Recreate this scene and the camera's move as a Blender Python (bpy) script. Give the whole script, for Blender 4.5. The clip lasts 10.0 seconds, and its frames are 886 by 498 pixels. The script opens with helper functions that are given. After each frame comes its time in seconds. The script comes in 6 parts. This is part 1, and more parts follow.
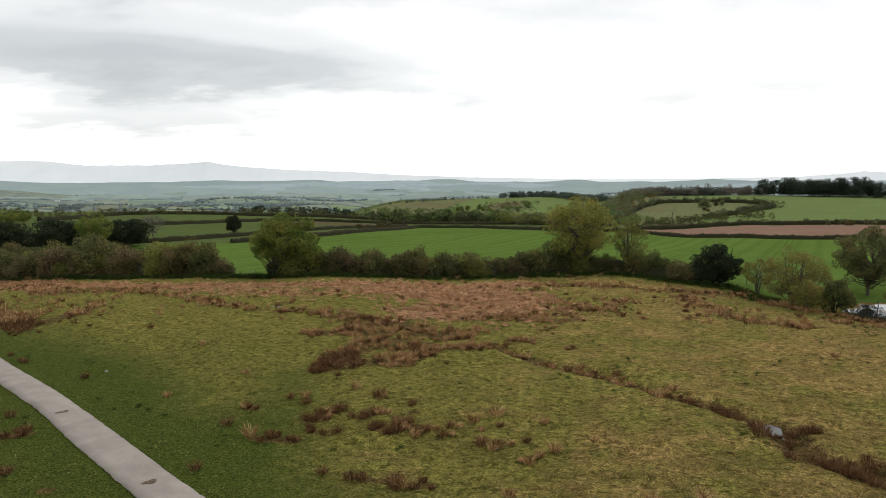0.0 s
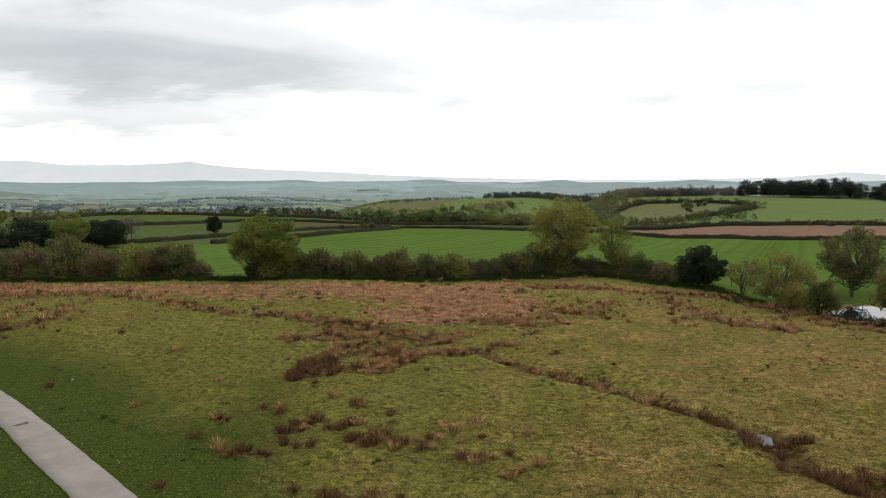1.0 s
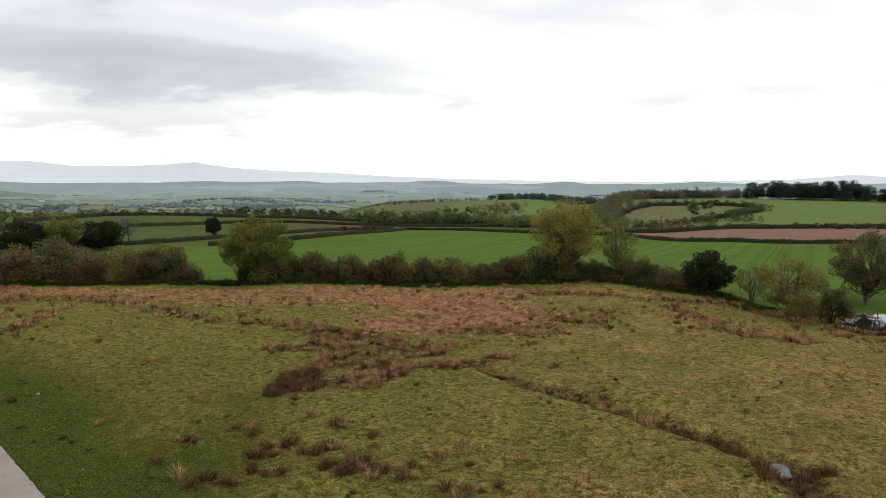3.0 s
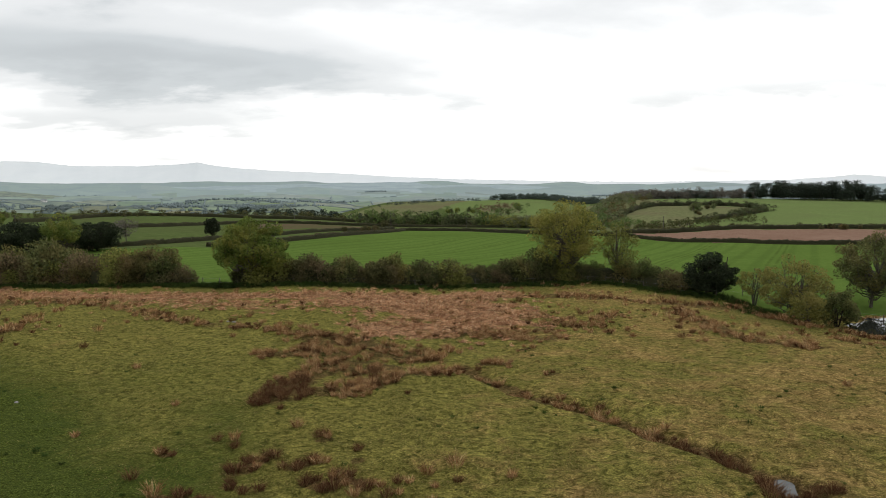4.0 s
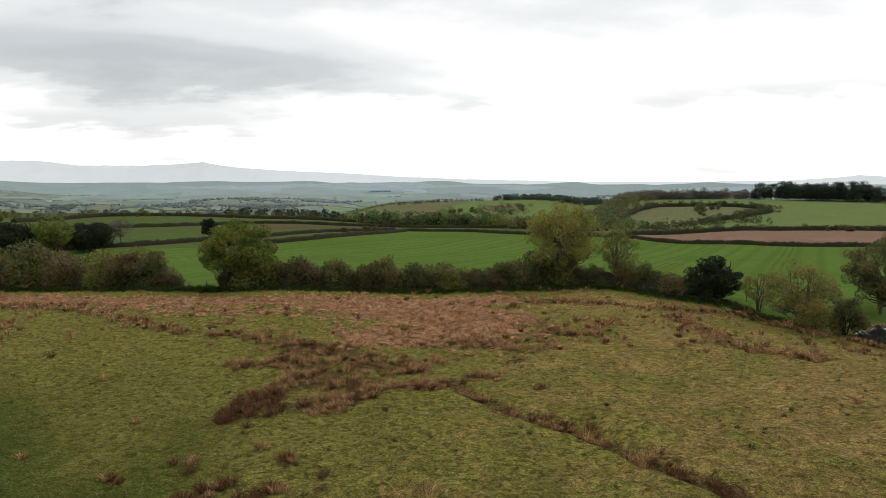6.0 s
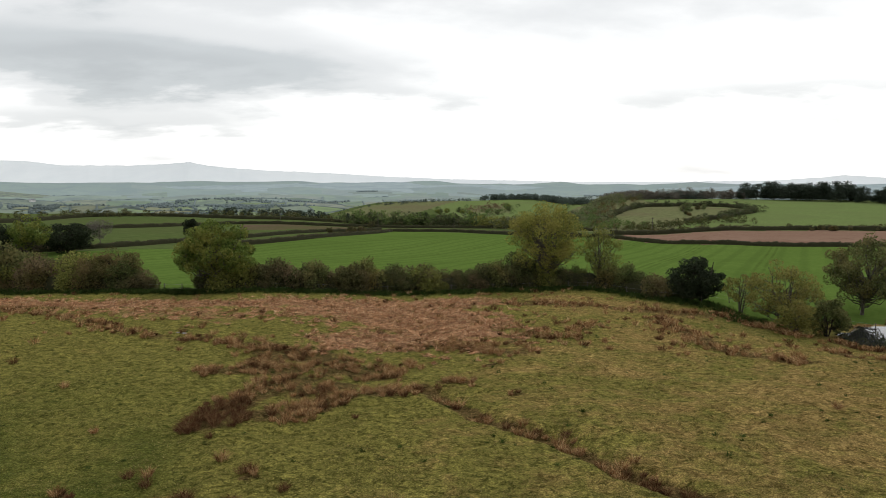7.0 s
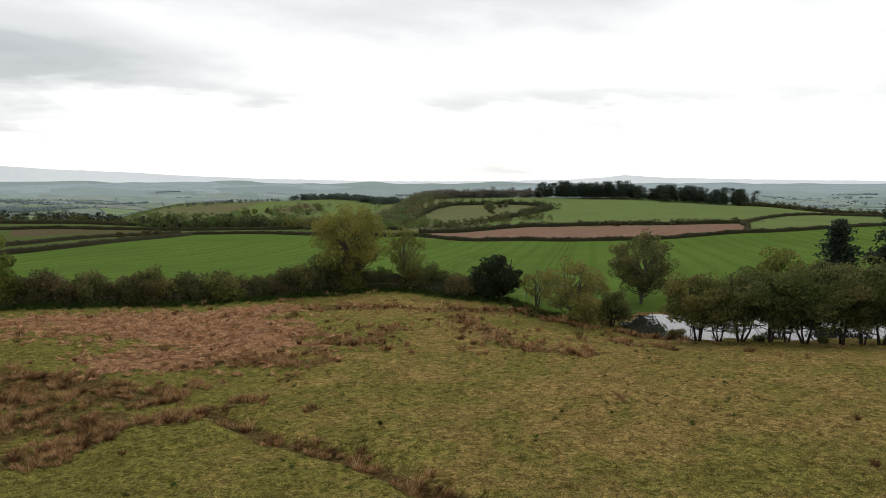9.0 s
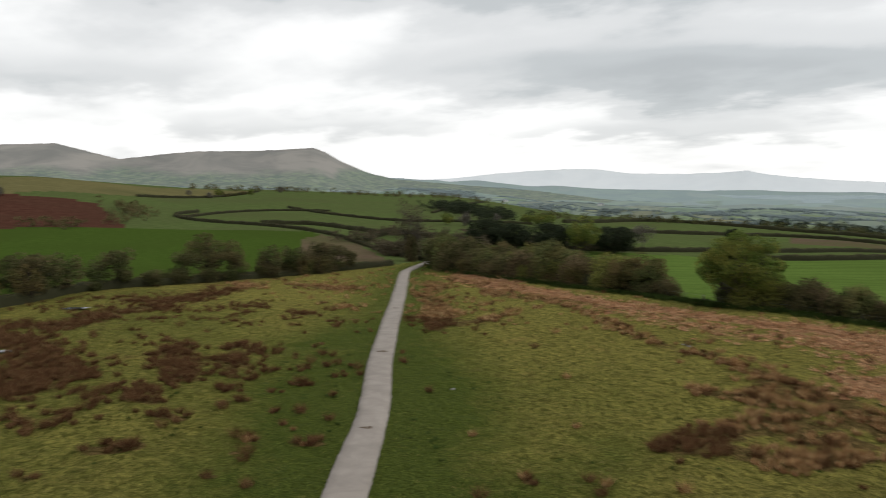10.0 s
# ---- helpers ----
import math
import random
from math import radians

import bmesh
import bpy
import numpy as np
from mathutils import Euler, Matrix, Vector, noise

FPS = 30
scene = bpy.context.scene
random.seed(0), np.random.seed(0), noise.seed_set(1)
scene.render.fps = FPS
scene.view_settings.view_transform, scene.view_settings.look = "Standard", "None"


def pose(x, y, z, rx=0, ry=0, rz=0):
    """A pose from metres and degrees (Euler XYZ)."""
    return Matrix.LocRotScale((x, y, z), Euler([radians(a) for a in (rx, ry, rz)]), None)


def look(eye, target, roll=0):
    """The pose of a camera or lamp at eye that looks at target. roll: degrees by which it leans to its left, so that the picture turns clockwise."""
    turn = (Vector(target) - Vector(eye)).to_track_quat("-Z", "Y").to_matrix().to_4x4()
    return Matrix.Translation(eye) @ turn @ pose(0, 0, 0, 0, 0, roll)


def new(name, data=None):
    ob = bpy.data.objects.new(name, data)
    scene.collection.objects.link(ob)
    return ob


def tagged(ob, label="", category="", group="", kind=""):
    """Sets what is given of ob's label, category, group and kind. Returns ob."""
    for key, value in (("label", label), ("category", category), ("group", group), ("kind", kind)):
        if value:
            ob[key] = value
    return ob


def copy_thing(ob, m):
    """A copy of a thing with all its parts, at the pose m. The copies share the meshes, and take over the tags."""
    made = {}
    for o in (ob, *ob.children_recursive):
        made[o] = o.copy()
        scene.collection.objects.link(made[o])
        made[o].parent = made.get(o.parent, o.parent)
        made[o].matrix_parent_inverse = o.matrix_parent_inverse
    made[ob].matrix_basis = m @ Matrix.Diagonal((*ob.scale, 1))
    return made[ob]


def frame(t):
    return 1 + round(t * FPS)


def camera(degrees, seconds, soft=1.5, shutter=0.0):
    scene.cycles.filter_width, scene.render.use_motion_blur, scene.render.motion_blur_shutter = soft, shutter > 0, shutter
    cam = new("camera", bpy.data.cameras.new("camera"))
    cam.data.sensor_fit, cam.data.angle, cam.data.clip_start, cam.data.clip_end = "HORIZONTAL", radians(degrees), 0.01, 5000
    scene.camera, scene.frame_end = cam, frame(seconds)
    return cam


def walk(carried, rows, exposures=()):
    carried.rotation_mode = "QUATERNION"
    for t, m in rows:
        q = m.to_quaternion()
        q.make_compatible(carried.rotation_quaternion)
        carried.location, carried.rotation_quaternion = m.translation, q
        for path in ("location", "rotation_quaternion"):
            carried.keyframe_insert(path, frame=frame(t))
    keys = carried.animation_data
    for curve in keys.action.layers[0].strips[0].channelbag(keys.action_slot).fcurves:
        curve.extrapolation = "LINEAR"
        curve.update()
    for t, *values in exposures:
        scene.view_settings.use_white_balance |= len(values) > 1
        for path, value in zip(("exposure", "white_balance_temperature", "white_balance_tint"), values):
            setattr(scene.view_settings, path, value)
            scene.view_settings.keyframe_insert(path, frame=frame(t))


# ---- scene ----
cam = camera(64.1, 10.0, soft=0.45, shutter=0.1)
PATH = [
    (0, (-1.562, 2.752, 14.212), (-1.639, 4.739, 13.995), -0.1),
    (0.5, (-1.5, 3.696, 14.206), (-1.529, 5.684, 13.989), -0.1),
    (1, (-1.315, 4.665, 14.213), (-1.348, 6.653, 13.997), 0.0),
    (1.5, (-1.04, 5.642, 14.196), (-1.077, 7.63, 13.981), 0.0),
    (2, (-0.816, 6.517, 14.224), (-0.857, 8.505, 14.01), 0.0),
    (2.5, (-0.545, 7.551, 14.236), (-0.589, 9.539, 14.023), 0.1),
    (4, (0.547, 10.575, 14.296), (0.493, 12.563, 14.084), 0.1),
    (4.5, (0.988, 11.524, 14.352), (0.93, 13.512, 14.139), 0.1),
    (5, (1.389, 12.5, 14.332), (1.329, 14.488, 14.12), 0.2),
    (5.5, (1.823, 13.409, 14.362), (1.76, 15.397, 14.15), 0.2),
    (6.8, (3.018, 15.569, 14.438), (2.948, 17.556, 14.226), 0.2),
    (7, (3.331, 15.852, 14.433), (3.298, 17.84, 14.221), 0.2),
    (7.1, (3.475, 15.993, 14.433), (3.475, 17.981, 14.221), 0.3),
    (7.3, (3.72, 16.267, 14.438), (3.899, 18.247, 14.225), 0.2),
    (7.5, (3.913, 16.524, 14.449), (4.311, 18.472, 14.234), 0.2),
    (8, (4.17, 17.177, 14.499), (4.663, 19.104, 14.286), 0.2),
    (8.5, (4.693, 17.931, 14.511), (5.183, 19.858, 14.299), 0.3),
    (9, (5.225, 18.711, 14.521), (5.71, 20.639, 14.31), 0.3),
    (9.3, (5.225, 19.03, 14.512), (5.579, 20.988, 14.305), 0.3),
    (9.5, (5.26, 19.165, 14.461), (5.22, 21.154, 14.256), 0.4),
    (9.7, (5.353, 19.384, 14.429), (4.777, 21.288, 14.226), 0.5),
    (10, (5.597, 19.91, 14.427), (4.223, 21.349, 14.225), 0.8),
]
rows = [(t, look(eye, target, roll)) for t, eye, target, roll in PATH]
walk(cam, rows, [(0.0, -0.26), (5.5, -0.34), (7.5, -0.36), (9.0, -0.41), (9.5, -0.46), (10.0, -0.47)])

# ---- sky and sun: high bright overcast, greyer towards the west ----
SUN_EL, SUN_AZ = radians(42), radians(35)
world = bpy.data.worlds.new("world")
scene.world = world
world.use_nodes = True
wt = world.node_tree
wt.nodes.clear()


def wn(kind, **kw):
    n = wt.nodes.new(kind)
    for k, v in kw.items():
        n.inputs[k].default_value = v
    return n


def wmath(op, a, b=None, c=None):
    n = wt.nodes.new("ShaderNodeMath")
    n.operation = op
    for i, v in enumerate((a, b, c)):
        if v is None:
            continue
        if isinstance(v, (int, float)):
            n.inputs[i].default_value = v
        else:
            wt.links.new(v, n.inputs[i])
    return n.outputs[0]


sky = wt.nodes.new("ShaderNodeTexSky")
sky.sky_type = "NISHITA"
sky.sun_disc = False
sky.sun_elevation, sky.sun_rotation = SUN_EL, SUN_AZ
coord = wt.nodes.new("ShaderNodeTexCoord")
sep = wt.nodes.new("ShaderNodeSeparateXYZ")
wt.links.new(coord.outputs["Generated"], sep.inputs[0])
up = wmath("MAXIMUM", wmath("ADD", sep.outputs[2], 0.20), 0.08)
flat = wt.nodes.new("ShaderNodeCombineXYZ")
wt.links.new(wmath("DIVIDE", sep.outputs[0], up), flat.inputs[0])
wt.links.new(wmath("DIVIDE", sep.outputs[1], up), flat.inputs[1])


def cloud_noise(scale, detail, rough, offset):
    m = wt.nodes.new("ShaderNodeMapping")
    m.inputs["Location"].default_value = offset
    m.inputs["Rotation"].default_value = (0, 0, radians(-25))
    m.inputs["Scale"].default_value = (0.75, 1.0, 1.0)
    wt.links.new(flat.outputs[0], m.inputs[0])
    n = wn("ShaderNodeTexNoise", Scale=scale, Detail=detail, Roughness=rough)
    wt.links.new(m.outputs[0], n.inputs[0])
    return n.outputs[0]


bulk = cloud_noise(0.85, 3, 0.45, (1.3, 0.2, 0))
wisps = cloud_noise(2.6, 7, 0.55, (4.1, 2.0, 0))
ragged = cloud_noise(1.5, 5, 0.55, (7.7, 3.1, 0))
# the deck overhead, and the longer grey banks: bearing, height above the horizon, half width, half depth, thickness
lift = wt.nodes.new("ShaderNodeMapRange")
lift.interpolation_type = "SMOOTHSTEP"
for k, v in (("From Min", 0.03), ("From Max", 0.30), ("To Min", -0.06), ("To Max", 0.04)):
    lift.inputs[k].default_value = v
wt.links.new(sep.outputs[2], lift.inputs["Value"])
bearing = wmath("ADD", wmath("ARCTAN2", sep.outputs[0], sep.outputs[1]), wmath("MULTIPLY_ADD", ragged, 0.36, -0.18))
level = wmath("ADD", sep.outputs[2], wmath("MULTIPLY_ADD", wisps, 0.08, -0.04))
thick = wmath("ADD", wmath("ADD", wmath("MULTIPLY_ADD", bulk, 0.46, -0.23), wmath("MULTIPLY_ADD", wisps, 0.30, -0.15)), lift.outputs[0])
for az, el, wide, deep, grey in ((-31, 0.135, 17, 0.044, 0.26), (-18, 0.138, 14, 0.030, 0.20), (-8, 0.112, 9, 0.012, 0.09), (-30, 0.250, 18, 0.040, 0.22), (-60, 0.250, 26, 0.036, 0.17), (-73, 0.112, 12, 0.026, 0.22), (-60, 0.066, 14, 0.014, 0.11), (-24, 0.062, 12, 0.010, 0.12), (-4, 0.062, 8, 0.010, 0.08), (24, 0.105, 16, 0.016, 0.12)):
    a = wmath("POWER", wmath("MULTIPLY", wmath("ADD", bearing, -radians(az)), 1 / radians(wide)), 2.0)
    b = wmath("POWER", wmath("MULTIPLY", wmath("ADD", level, -el), 1 / deep), 2.0)
    bank = wmath("EXPONENT", wmath("MULTIPLY", wmath("ADD", a, b), -1.0))
    thick = wmath("ADD", thick, wmath("MULTIPLY", bank, grey))
ramp = wt.nodes.new("ShaderNodeValToRGB")
ramp.color_ramp.interpolation = "EASE"
wt.links.new(wmath("ADD", thick, 0.445), ramp.inputs[0])
els = ramp.color_ramp.elements
els.new(0.5), els.new(0.6)
for e, (p, c) in zip(els, ((0.36, (1.30, 1.30, 1.29, 1)), (0.56, (0.91, 0.925, 0.93, 1)), (0.68, (0.685, 0.718, 0.732, 1)), (0.86, (0.585, 0.615, 0.630, 1)))):
    e.position, e.color = p, c
skydim = wt.nodes.new("ShaderNodeVectorMath")
skydim.operation = "SCALE"
skydim.inputs["Scale"].default_value = 0.10
wt.links.new(sky.outputs[0], skydim.inputs[0])
mixsky = wt.nodes.new("ShaderNodeMix")
mixsky.data_type = "RGBA"
mixsky.inputs[0].default_value = 0.93
wt.links.new(skydim.outputs[0], mixsky.inputs[6])
wt.links.new(ramp.outputs[0], mixsky.inputs[7])
back = wt.nodes.new("ShaderNodeBackground")
back.inputs[1].default_value = 1.20
wt.links.new(mixsky.outputs[2], back.inputs[0])
wo = wt.nodes.new("ShaderNodeOutputWorld")
wt.links.new(back.outputs[0], wo.inputs[0])

sun = new("sun", bpy.data.lights.new("sun", "SUN"))
sun.data.energy, sun.data.angle, sun.data.color = 1.3, radians(14), (1.0, 0.96, 0.91)
sun.matrix_world = look((0, 0, 60), (-60 * math.cos(SUN_EL) * math.sin(SUN_AZ), -60 * math.cos(SUN_EL) * math.cos(SUN_AZ), 60 - 60 * math.sin(SUN_EL)))


# ---- materials ----
class Nodes:
    """A small builder for one material's node tree."""

    def __init__(self, name, rough=0.8, spec=0.25):
        self.mat = bpy.data.materials.new(name)
        self.mat.use_nodes = True
        self.t = self.mat.node_tree
        self.bsdf = self.t.nodes["Principled BSDF"]
        self.bsdf.inputs["Roughness"].default_value = rough
        self.bsdf.inputs["Specular IOR Level"].default_value = spec

    def put(self, v, socket):
        if isinstance(v, bpy.types.NodeSocket):
            self.t.links.new(v, socket)
        elif isinstance(v, tuple):
            socket.default_value = v if len(v) == len(socket.default_value) else (*v, 1)
        else:
            socket.default_value = v

    def pos(self, scale=(1, 1, 1), turn=0.0):
        g = self.t.nodes.new("ShaderNodeNewGeometry")
        m = self.t.nodes.new("ShaderNodeMapping")
        m.inputs["Scale"].default_value = scale
        m.inputs["Rotation"].default_value = (0, 0, turn)
        self.t.links.new(g.outputs["Position"], m.inputs[0])
        return m.outputs[0]

    def noise(self, scale, detail=4, rough=0.55, at=None, distort=0.0):
        n = self.t.nodes.new("ShaderNodeTexNoise")
        self.put(at if at is not None else self.pos(), n.inputs["Vector"])
        n.inputs["Scale"].default_value, n.inputs["Detail"].default_value = scale, detail
        n.inputs["Roughness"].default_value, n.inputs["Distortion"].default_value = rough, distort
        return n.outputs[0]

    def voronoi(self, scale, at=None, feature="F1", out="Distance"):
        n = self.t.nodes.new("ShaderNodeTexVoronoi")
        n.feature = feature
        self.put(at if at is not None else self.pos(), n.inputs["Vector"])
        n.inputs["Scale"].default_value = scale
        return n.outputs[out]

    def ramp(self, v, *stops):
        n = self.t.nodes.new("ShaderNodeValToRGB")
        self.put(v, n.inputs[0])
        els = n.color_ramp.elements
        while len(els) < len(stops):
            els.new(0.5)
        for e, (p, c) in zip(els, stops):
            e.position = p
            e.color = (c, c, c, 1) if isinstance(c, (int, float)) else (*c, 1)
        return n.outputs[0]

    def mix(self, f, a, b, how="MIX"):
        n = self.t.nodes.new("ShaderNodeMix")
        n.data_type, n.blend_type = "RGBA", how
        self.put(f, n.inputs[0]), self.put(a, n.inputs[6]), self.put(b, n.inputs[7])
        return n.outputs[2]

    def math(self, op, a, b=0.0, c=0.0):
        n = self.t.nodes.new("ShaderNodeMath")
        n.operation = op
        self.put(a, n.inputs[0]), self.put(b, n.inputs[1]), self.put(c, n.inputs[2])
        return n.outputs[0]

    def attr(self, name):
        n = self.t.nodes.new("ShaderNodeAttribute")
        n.attribute_name = name
        return n.outputs["Fac"]

    def island(self):
        return self.t.nodes.new("ShaderNodeNewGeometry").outputs["Random Per Island"]

    def each(self):
        return self.t.nodes.new("ShaderNodeObjectInfo").outputs["Random"]

    def colour(self, v):
        self.put(v, self.bsdf.inputs["Base Color"])
        return self

    def bump(self, h, strength=0.5, distance=0.1):
        n = self.t.nodes.new("ShaderNodeBump")
        n.inputs["Strength"].default_value, n.inputs["Distance"].default_value = strength, distance
        self.put(h, n.inputs["Height"])
        self.t.links.new(n.outputs[0], self.bsdf.inputs["Normal"])
        return self


def upright(n, k):
    """Let thin blades and leaves take the light from above as a mass does."""
    g = n.t.nodes.new("ShaderNodeNewGeometry")
    m = n.t.nodes.new("ShaderNodeMix")
    m.data_type = "VECTOR"
    m.inputs[0].default_value = k
    n.t.links.new(g.outputs["Normal"], m.inputs[4])
    m.inputs[5].default_value = (0, 0, 1)
    v = n.t.nodes.new("ShaderNodeVectorMath")
    v.operation = "NORMALIZE"
    n.t.links.new(m.outputs[1], v.inputs[0])
    n.t.links.new(v.outputs[0], n.bsdf.inputs["Normal"])
    return v.outputs[0]


def see_through(n, c, k):
    """Part of the light passes through the leaf."""
    tr = n.t.nodes.new("ShaderNodeBsdfTranslucent")
    n.put(c, tr.inputs[0])
    m = n.t.nodes.new("ShaderNodeMixShader")
    m.inputs[0].default_value = k
    out = n.t.nodes["Material Output"]
    n.t.links.new(n.bsdf.outputs[0], m.inputs[1])
    n.t.links.new(tr.outputs[0], m.inputs[2])
    n.t.links.new(m.outputs[0], out.inputs[0])


def m_pasture():
    n = Nodes("pasture_turf", 1.0, 0.02)
    fine = n.noise(6.0, 5, 0.75)
    tuft = n.noise(1.9, 6, 0.72, distort=0.8)
    clump = n.noise(0.55, 5, 0.62, distort=0.5)
    broad = n.noise(0.13, 5, 0.6, distort=0.6)
    green = n.mix(n.ramp(tuft, (0.38, 0), (0.60, 1)), (0.076, 0.075, 0.017), (0.272, 0.240, 0.060))
    straw = n.mix(n.ramp(tuft, (0.36, 0), (0.62, 1)), (0.108, 0.075, 0.021), (0.425, 0.292, 0.106))
    lush = n.mix(n.ramp(fine, (0.34, 0), (0.66, 1)), (0.036, 0.054, 0.010), (0.106, 0.128, 0.024))
    # Rush-bed ground: brown litter, its dark tone partly the tussocks' shade.
    rush = n.mix(n.ramp(tuft, (0.38, 0), (0.62, 1)), (0.050, 0.034, 0.014), (0.185, 0.120, 0.048))
    pink = n.mix(n.ramp(tuft, (0.38, 0), (0.60, 1)), (0.150, 0.076, 0.040), (0.470, 0.262, 0.140))
    dry = n.math("ADD", n.attr("straw"), n.math("MULTIPLY_ADD", broad, 1.7, -0.85))
    dry = n.math("ADD", dry, n.math("MULTIPLY_ADD", clump, 1.3, -0.65))
    dry = n.math("ADD", dry, n.math("MULTIPLY_ADD", fine, 0.6, -0.3))
    c = n.mix(n.ramp(dry, (0.32, 0), (0.78, 1)), green, straw)
    wet = n.math("ADD", n.attr("lush"), n.math("MULTIPLY_ADD", clump, 0.9, -0.45))
    c = n.mix(n.ramp(wet, (0.10, 0), (1.00, 1)), c, lush)
    reed = n.math("ADD", n.attr("rush"), n.math("MULTIPLY_ADD", clump, 1.2, -0.6))
    c = n.mix(n.ramp(reed, (0.42, 0), (0.72, 0.9)), c, rush)
    litter = n.math("ADD", n.attr("pink"), n.math("MULTIPLY_ADD", clump, 1.0, -0.5))
    c = n.mix(n.ramp(litter, (0.40, 0), (0.70, 1)), c, pink)
    grain = n.noise(9.0, 5, 0.75, n.pos((1.0, 1.4, 1.0), 0.4))
    c = n.mix(1.0, c, n.ramp(grain, (0.34, 0.36), (0.50, 0.98), (0.66, 2.10)), "MULTIPLY")
    # Darkness of the gaps between tufts, put into the colour by noise.
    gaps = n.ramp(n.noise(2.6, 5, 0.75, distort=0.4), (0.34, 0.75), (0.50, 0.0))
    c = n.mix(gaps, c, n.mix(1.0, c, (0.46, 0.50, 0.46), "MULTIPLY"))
    relief = n.math("ADD", n.math("MULTIPLY", clump, 1.6), n.math("ADD", tuft, n.math("MULTIPLY", fine, 0.5)))
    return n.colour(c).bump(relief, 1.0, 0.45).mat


def m_field(name, dark, light, broad_dark, stripe=None, scale=0.9, strength=0.5, rut=0.0):
    n = Nodes(name, 1.0, 0.0)
    c = n.mix(n.ramp(n.noise(scale, 6, 0.65), (0.3, 0), (0.7, 1)), dark, light)
    c = n.mix(n.ramp(n.noise(0.02, 4, 0.55, distort=0.5), (0.42, 0), (0.66, 0.75)), c, broad_dark)
    if stripe:
        turn, pitch, tone = stripe
        w = n.t.nodes.new("ShaderNodeTexWave")
        n.put(n.pos((1, 1, 0), turn), w.inputs["Vector"])
        w.inputs["Scale"].default_value, w.inputs["Distortion"].default_value = pitch, 0.35
        w.inputs["Detail"].default_value, w.inputs["Detail Scale"].default_value = 1, 0.3
        c = n.mix(n.ramp(w.outputs[0], (0.55, 0), (0.95, 0.35)), c, tone)
        if rut:
            w2 = n.t.nodes.new("ShaderNodeTexWave")
            n.put(n.pos((1, 1, 0), turn), w2.inputs["Vector"])
            w2.inputs["Scale"].default_value, w2.inputs["Distortion"].default_value = rut, 0.2
            w2.inputs["Detail"].default_value, w2.inputs["Detail Scale"].default_value = 1, 0.2
            pair = n.ramp(w2.outputs[0], (0.966, 0), (0.982, 1), (0.991, 1), (0.998, 0))
            c = n.mix(n.math("MULTIPLY", pair, n.ramp(n.noise(0.12, 3, 0.6), (0.35, 0.1), (0.65, 0.55))), c, n.mix(1.0, tone, (0.72, 0.66, 0.66), "MULTIPLY"))
    return n.colour(c).bump(n.noise(scale * 2, 5, 0.7), strength, 0.2).mat


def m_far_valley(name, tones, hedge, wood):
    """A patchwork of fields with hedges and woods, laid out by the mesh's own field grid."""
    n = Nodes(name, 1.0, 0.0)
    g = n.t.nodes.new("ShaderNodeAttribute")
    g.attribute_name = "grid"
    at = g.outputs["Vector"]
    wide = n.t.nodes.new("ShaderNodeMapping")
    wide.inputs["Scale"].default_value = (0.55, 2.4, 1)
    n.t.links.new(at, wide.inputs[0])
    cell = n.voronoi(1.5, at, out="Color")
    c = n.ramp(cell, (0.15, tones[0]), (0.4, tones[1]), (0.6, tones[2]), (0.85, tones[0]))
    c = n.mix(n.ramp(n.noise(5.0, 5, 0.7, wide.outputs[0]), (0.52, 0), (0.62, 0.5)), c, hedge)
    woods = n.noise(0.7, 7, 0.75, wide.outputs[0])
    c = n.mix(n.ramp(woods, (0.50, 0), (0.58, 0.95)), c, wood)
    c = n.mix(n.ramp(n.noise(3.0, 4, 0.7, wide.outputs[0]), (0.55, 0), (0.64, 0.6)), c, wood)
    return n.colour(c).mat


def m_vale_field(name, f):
    """One belt of far farmland: each field's own green or stubble tone, paled towards the haze by f."""
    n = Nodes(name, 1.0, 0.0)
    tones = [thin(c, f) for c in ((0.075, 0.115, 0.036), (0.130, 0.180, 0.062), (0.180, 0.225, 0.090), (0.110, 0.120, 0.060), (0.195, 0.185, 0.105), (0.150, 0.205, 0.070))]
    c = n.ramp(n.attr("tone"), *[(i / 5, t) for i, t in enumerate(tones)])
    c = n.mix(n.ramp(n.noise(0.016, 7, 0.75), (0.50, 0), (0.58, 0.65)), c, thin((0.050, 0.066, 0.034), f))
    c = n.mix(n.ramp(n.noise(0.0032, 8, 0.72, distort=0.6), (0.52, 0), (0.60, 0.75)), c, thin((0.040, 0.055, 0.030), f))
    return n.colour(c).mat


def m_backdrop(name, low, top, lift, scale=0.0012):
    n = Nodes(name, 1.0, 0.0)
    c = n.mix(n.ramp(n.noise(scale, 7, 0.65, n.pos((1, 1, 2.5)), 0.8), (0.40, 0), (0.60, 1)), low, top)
    # The pale colour also glows by lift, standing for haze over the mountain.
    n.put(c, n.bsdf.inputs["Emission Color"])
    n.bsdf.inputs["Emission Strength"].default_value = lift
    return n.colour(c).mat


def m_leaf(name, dark, light, tip=None, gloss=0.85, vary=False):
    n = Nodes(name, gloss, 0.06)
    c = n.mix(n.island(), dark, light)
    if tip:
        c = n.mix(n.ramp(n.noise(0.35, 3, 0.5), (0.45, 0), (0.62, 0.8)), c, tip)
    if vary:
        pick = n.each()
        c = n.mix(n.ramp(pick, (0.0, 0.9), (0.4, 0)), c, n.mix(1.0, c, (1.25, 1.12, 0.95), "MULTIPLY"))
        c = n.mix(n.ramp(pick, (0.55, 0), (1.0, 0.9)), c, n.mix(1.0, c, (0.70, 0.88, 0.70), "MULTIPLY"))
    upright(n, 0.30)
    see_through(n, c, 0.38)
    return n.colour(c).mat


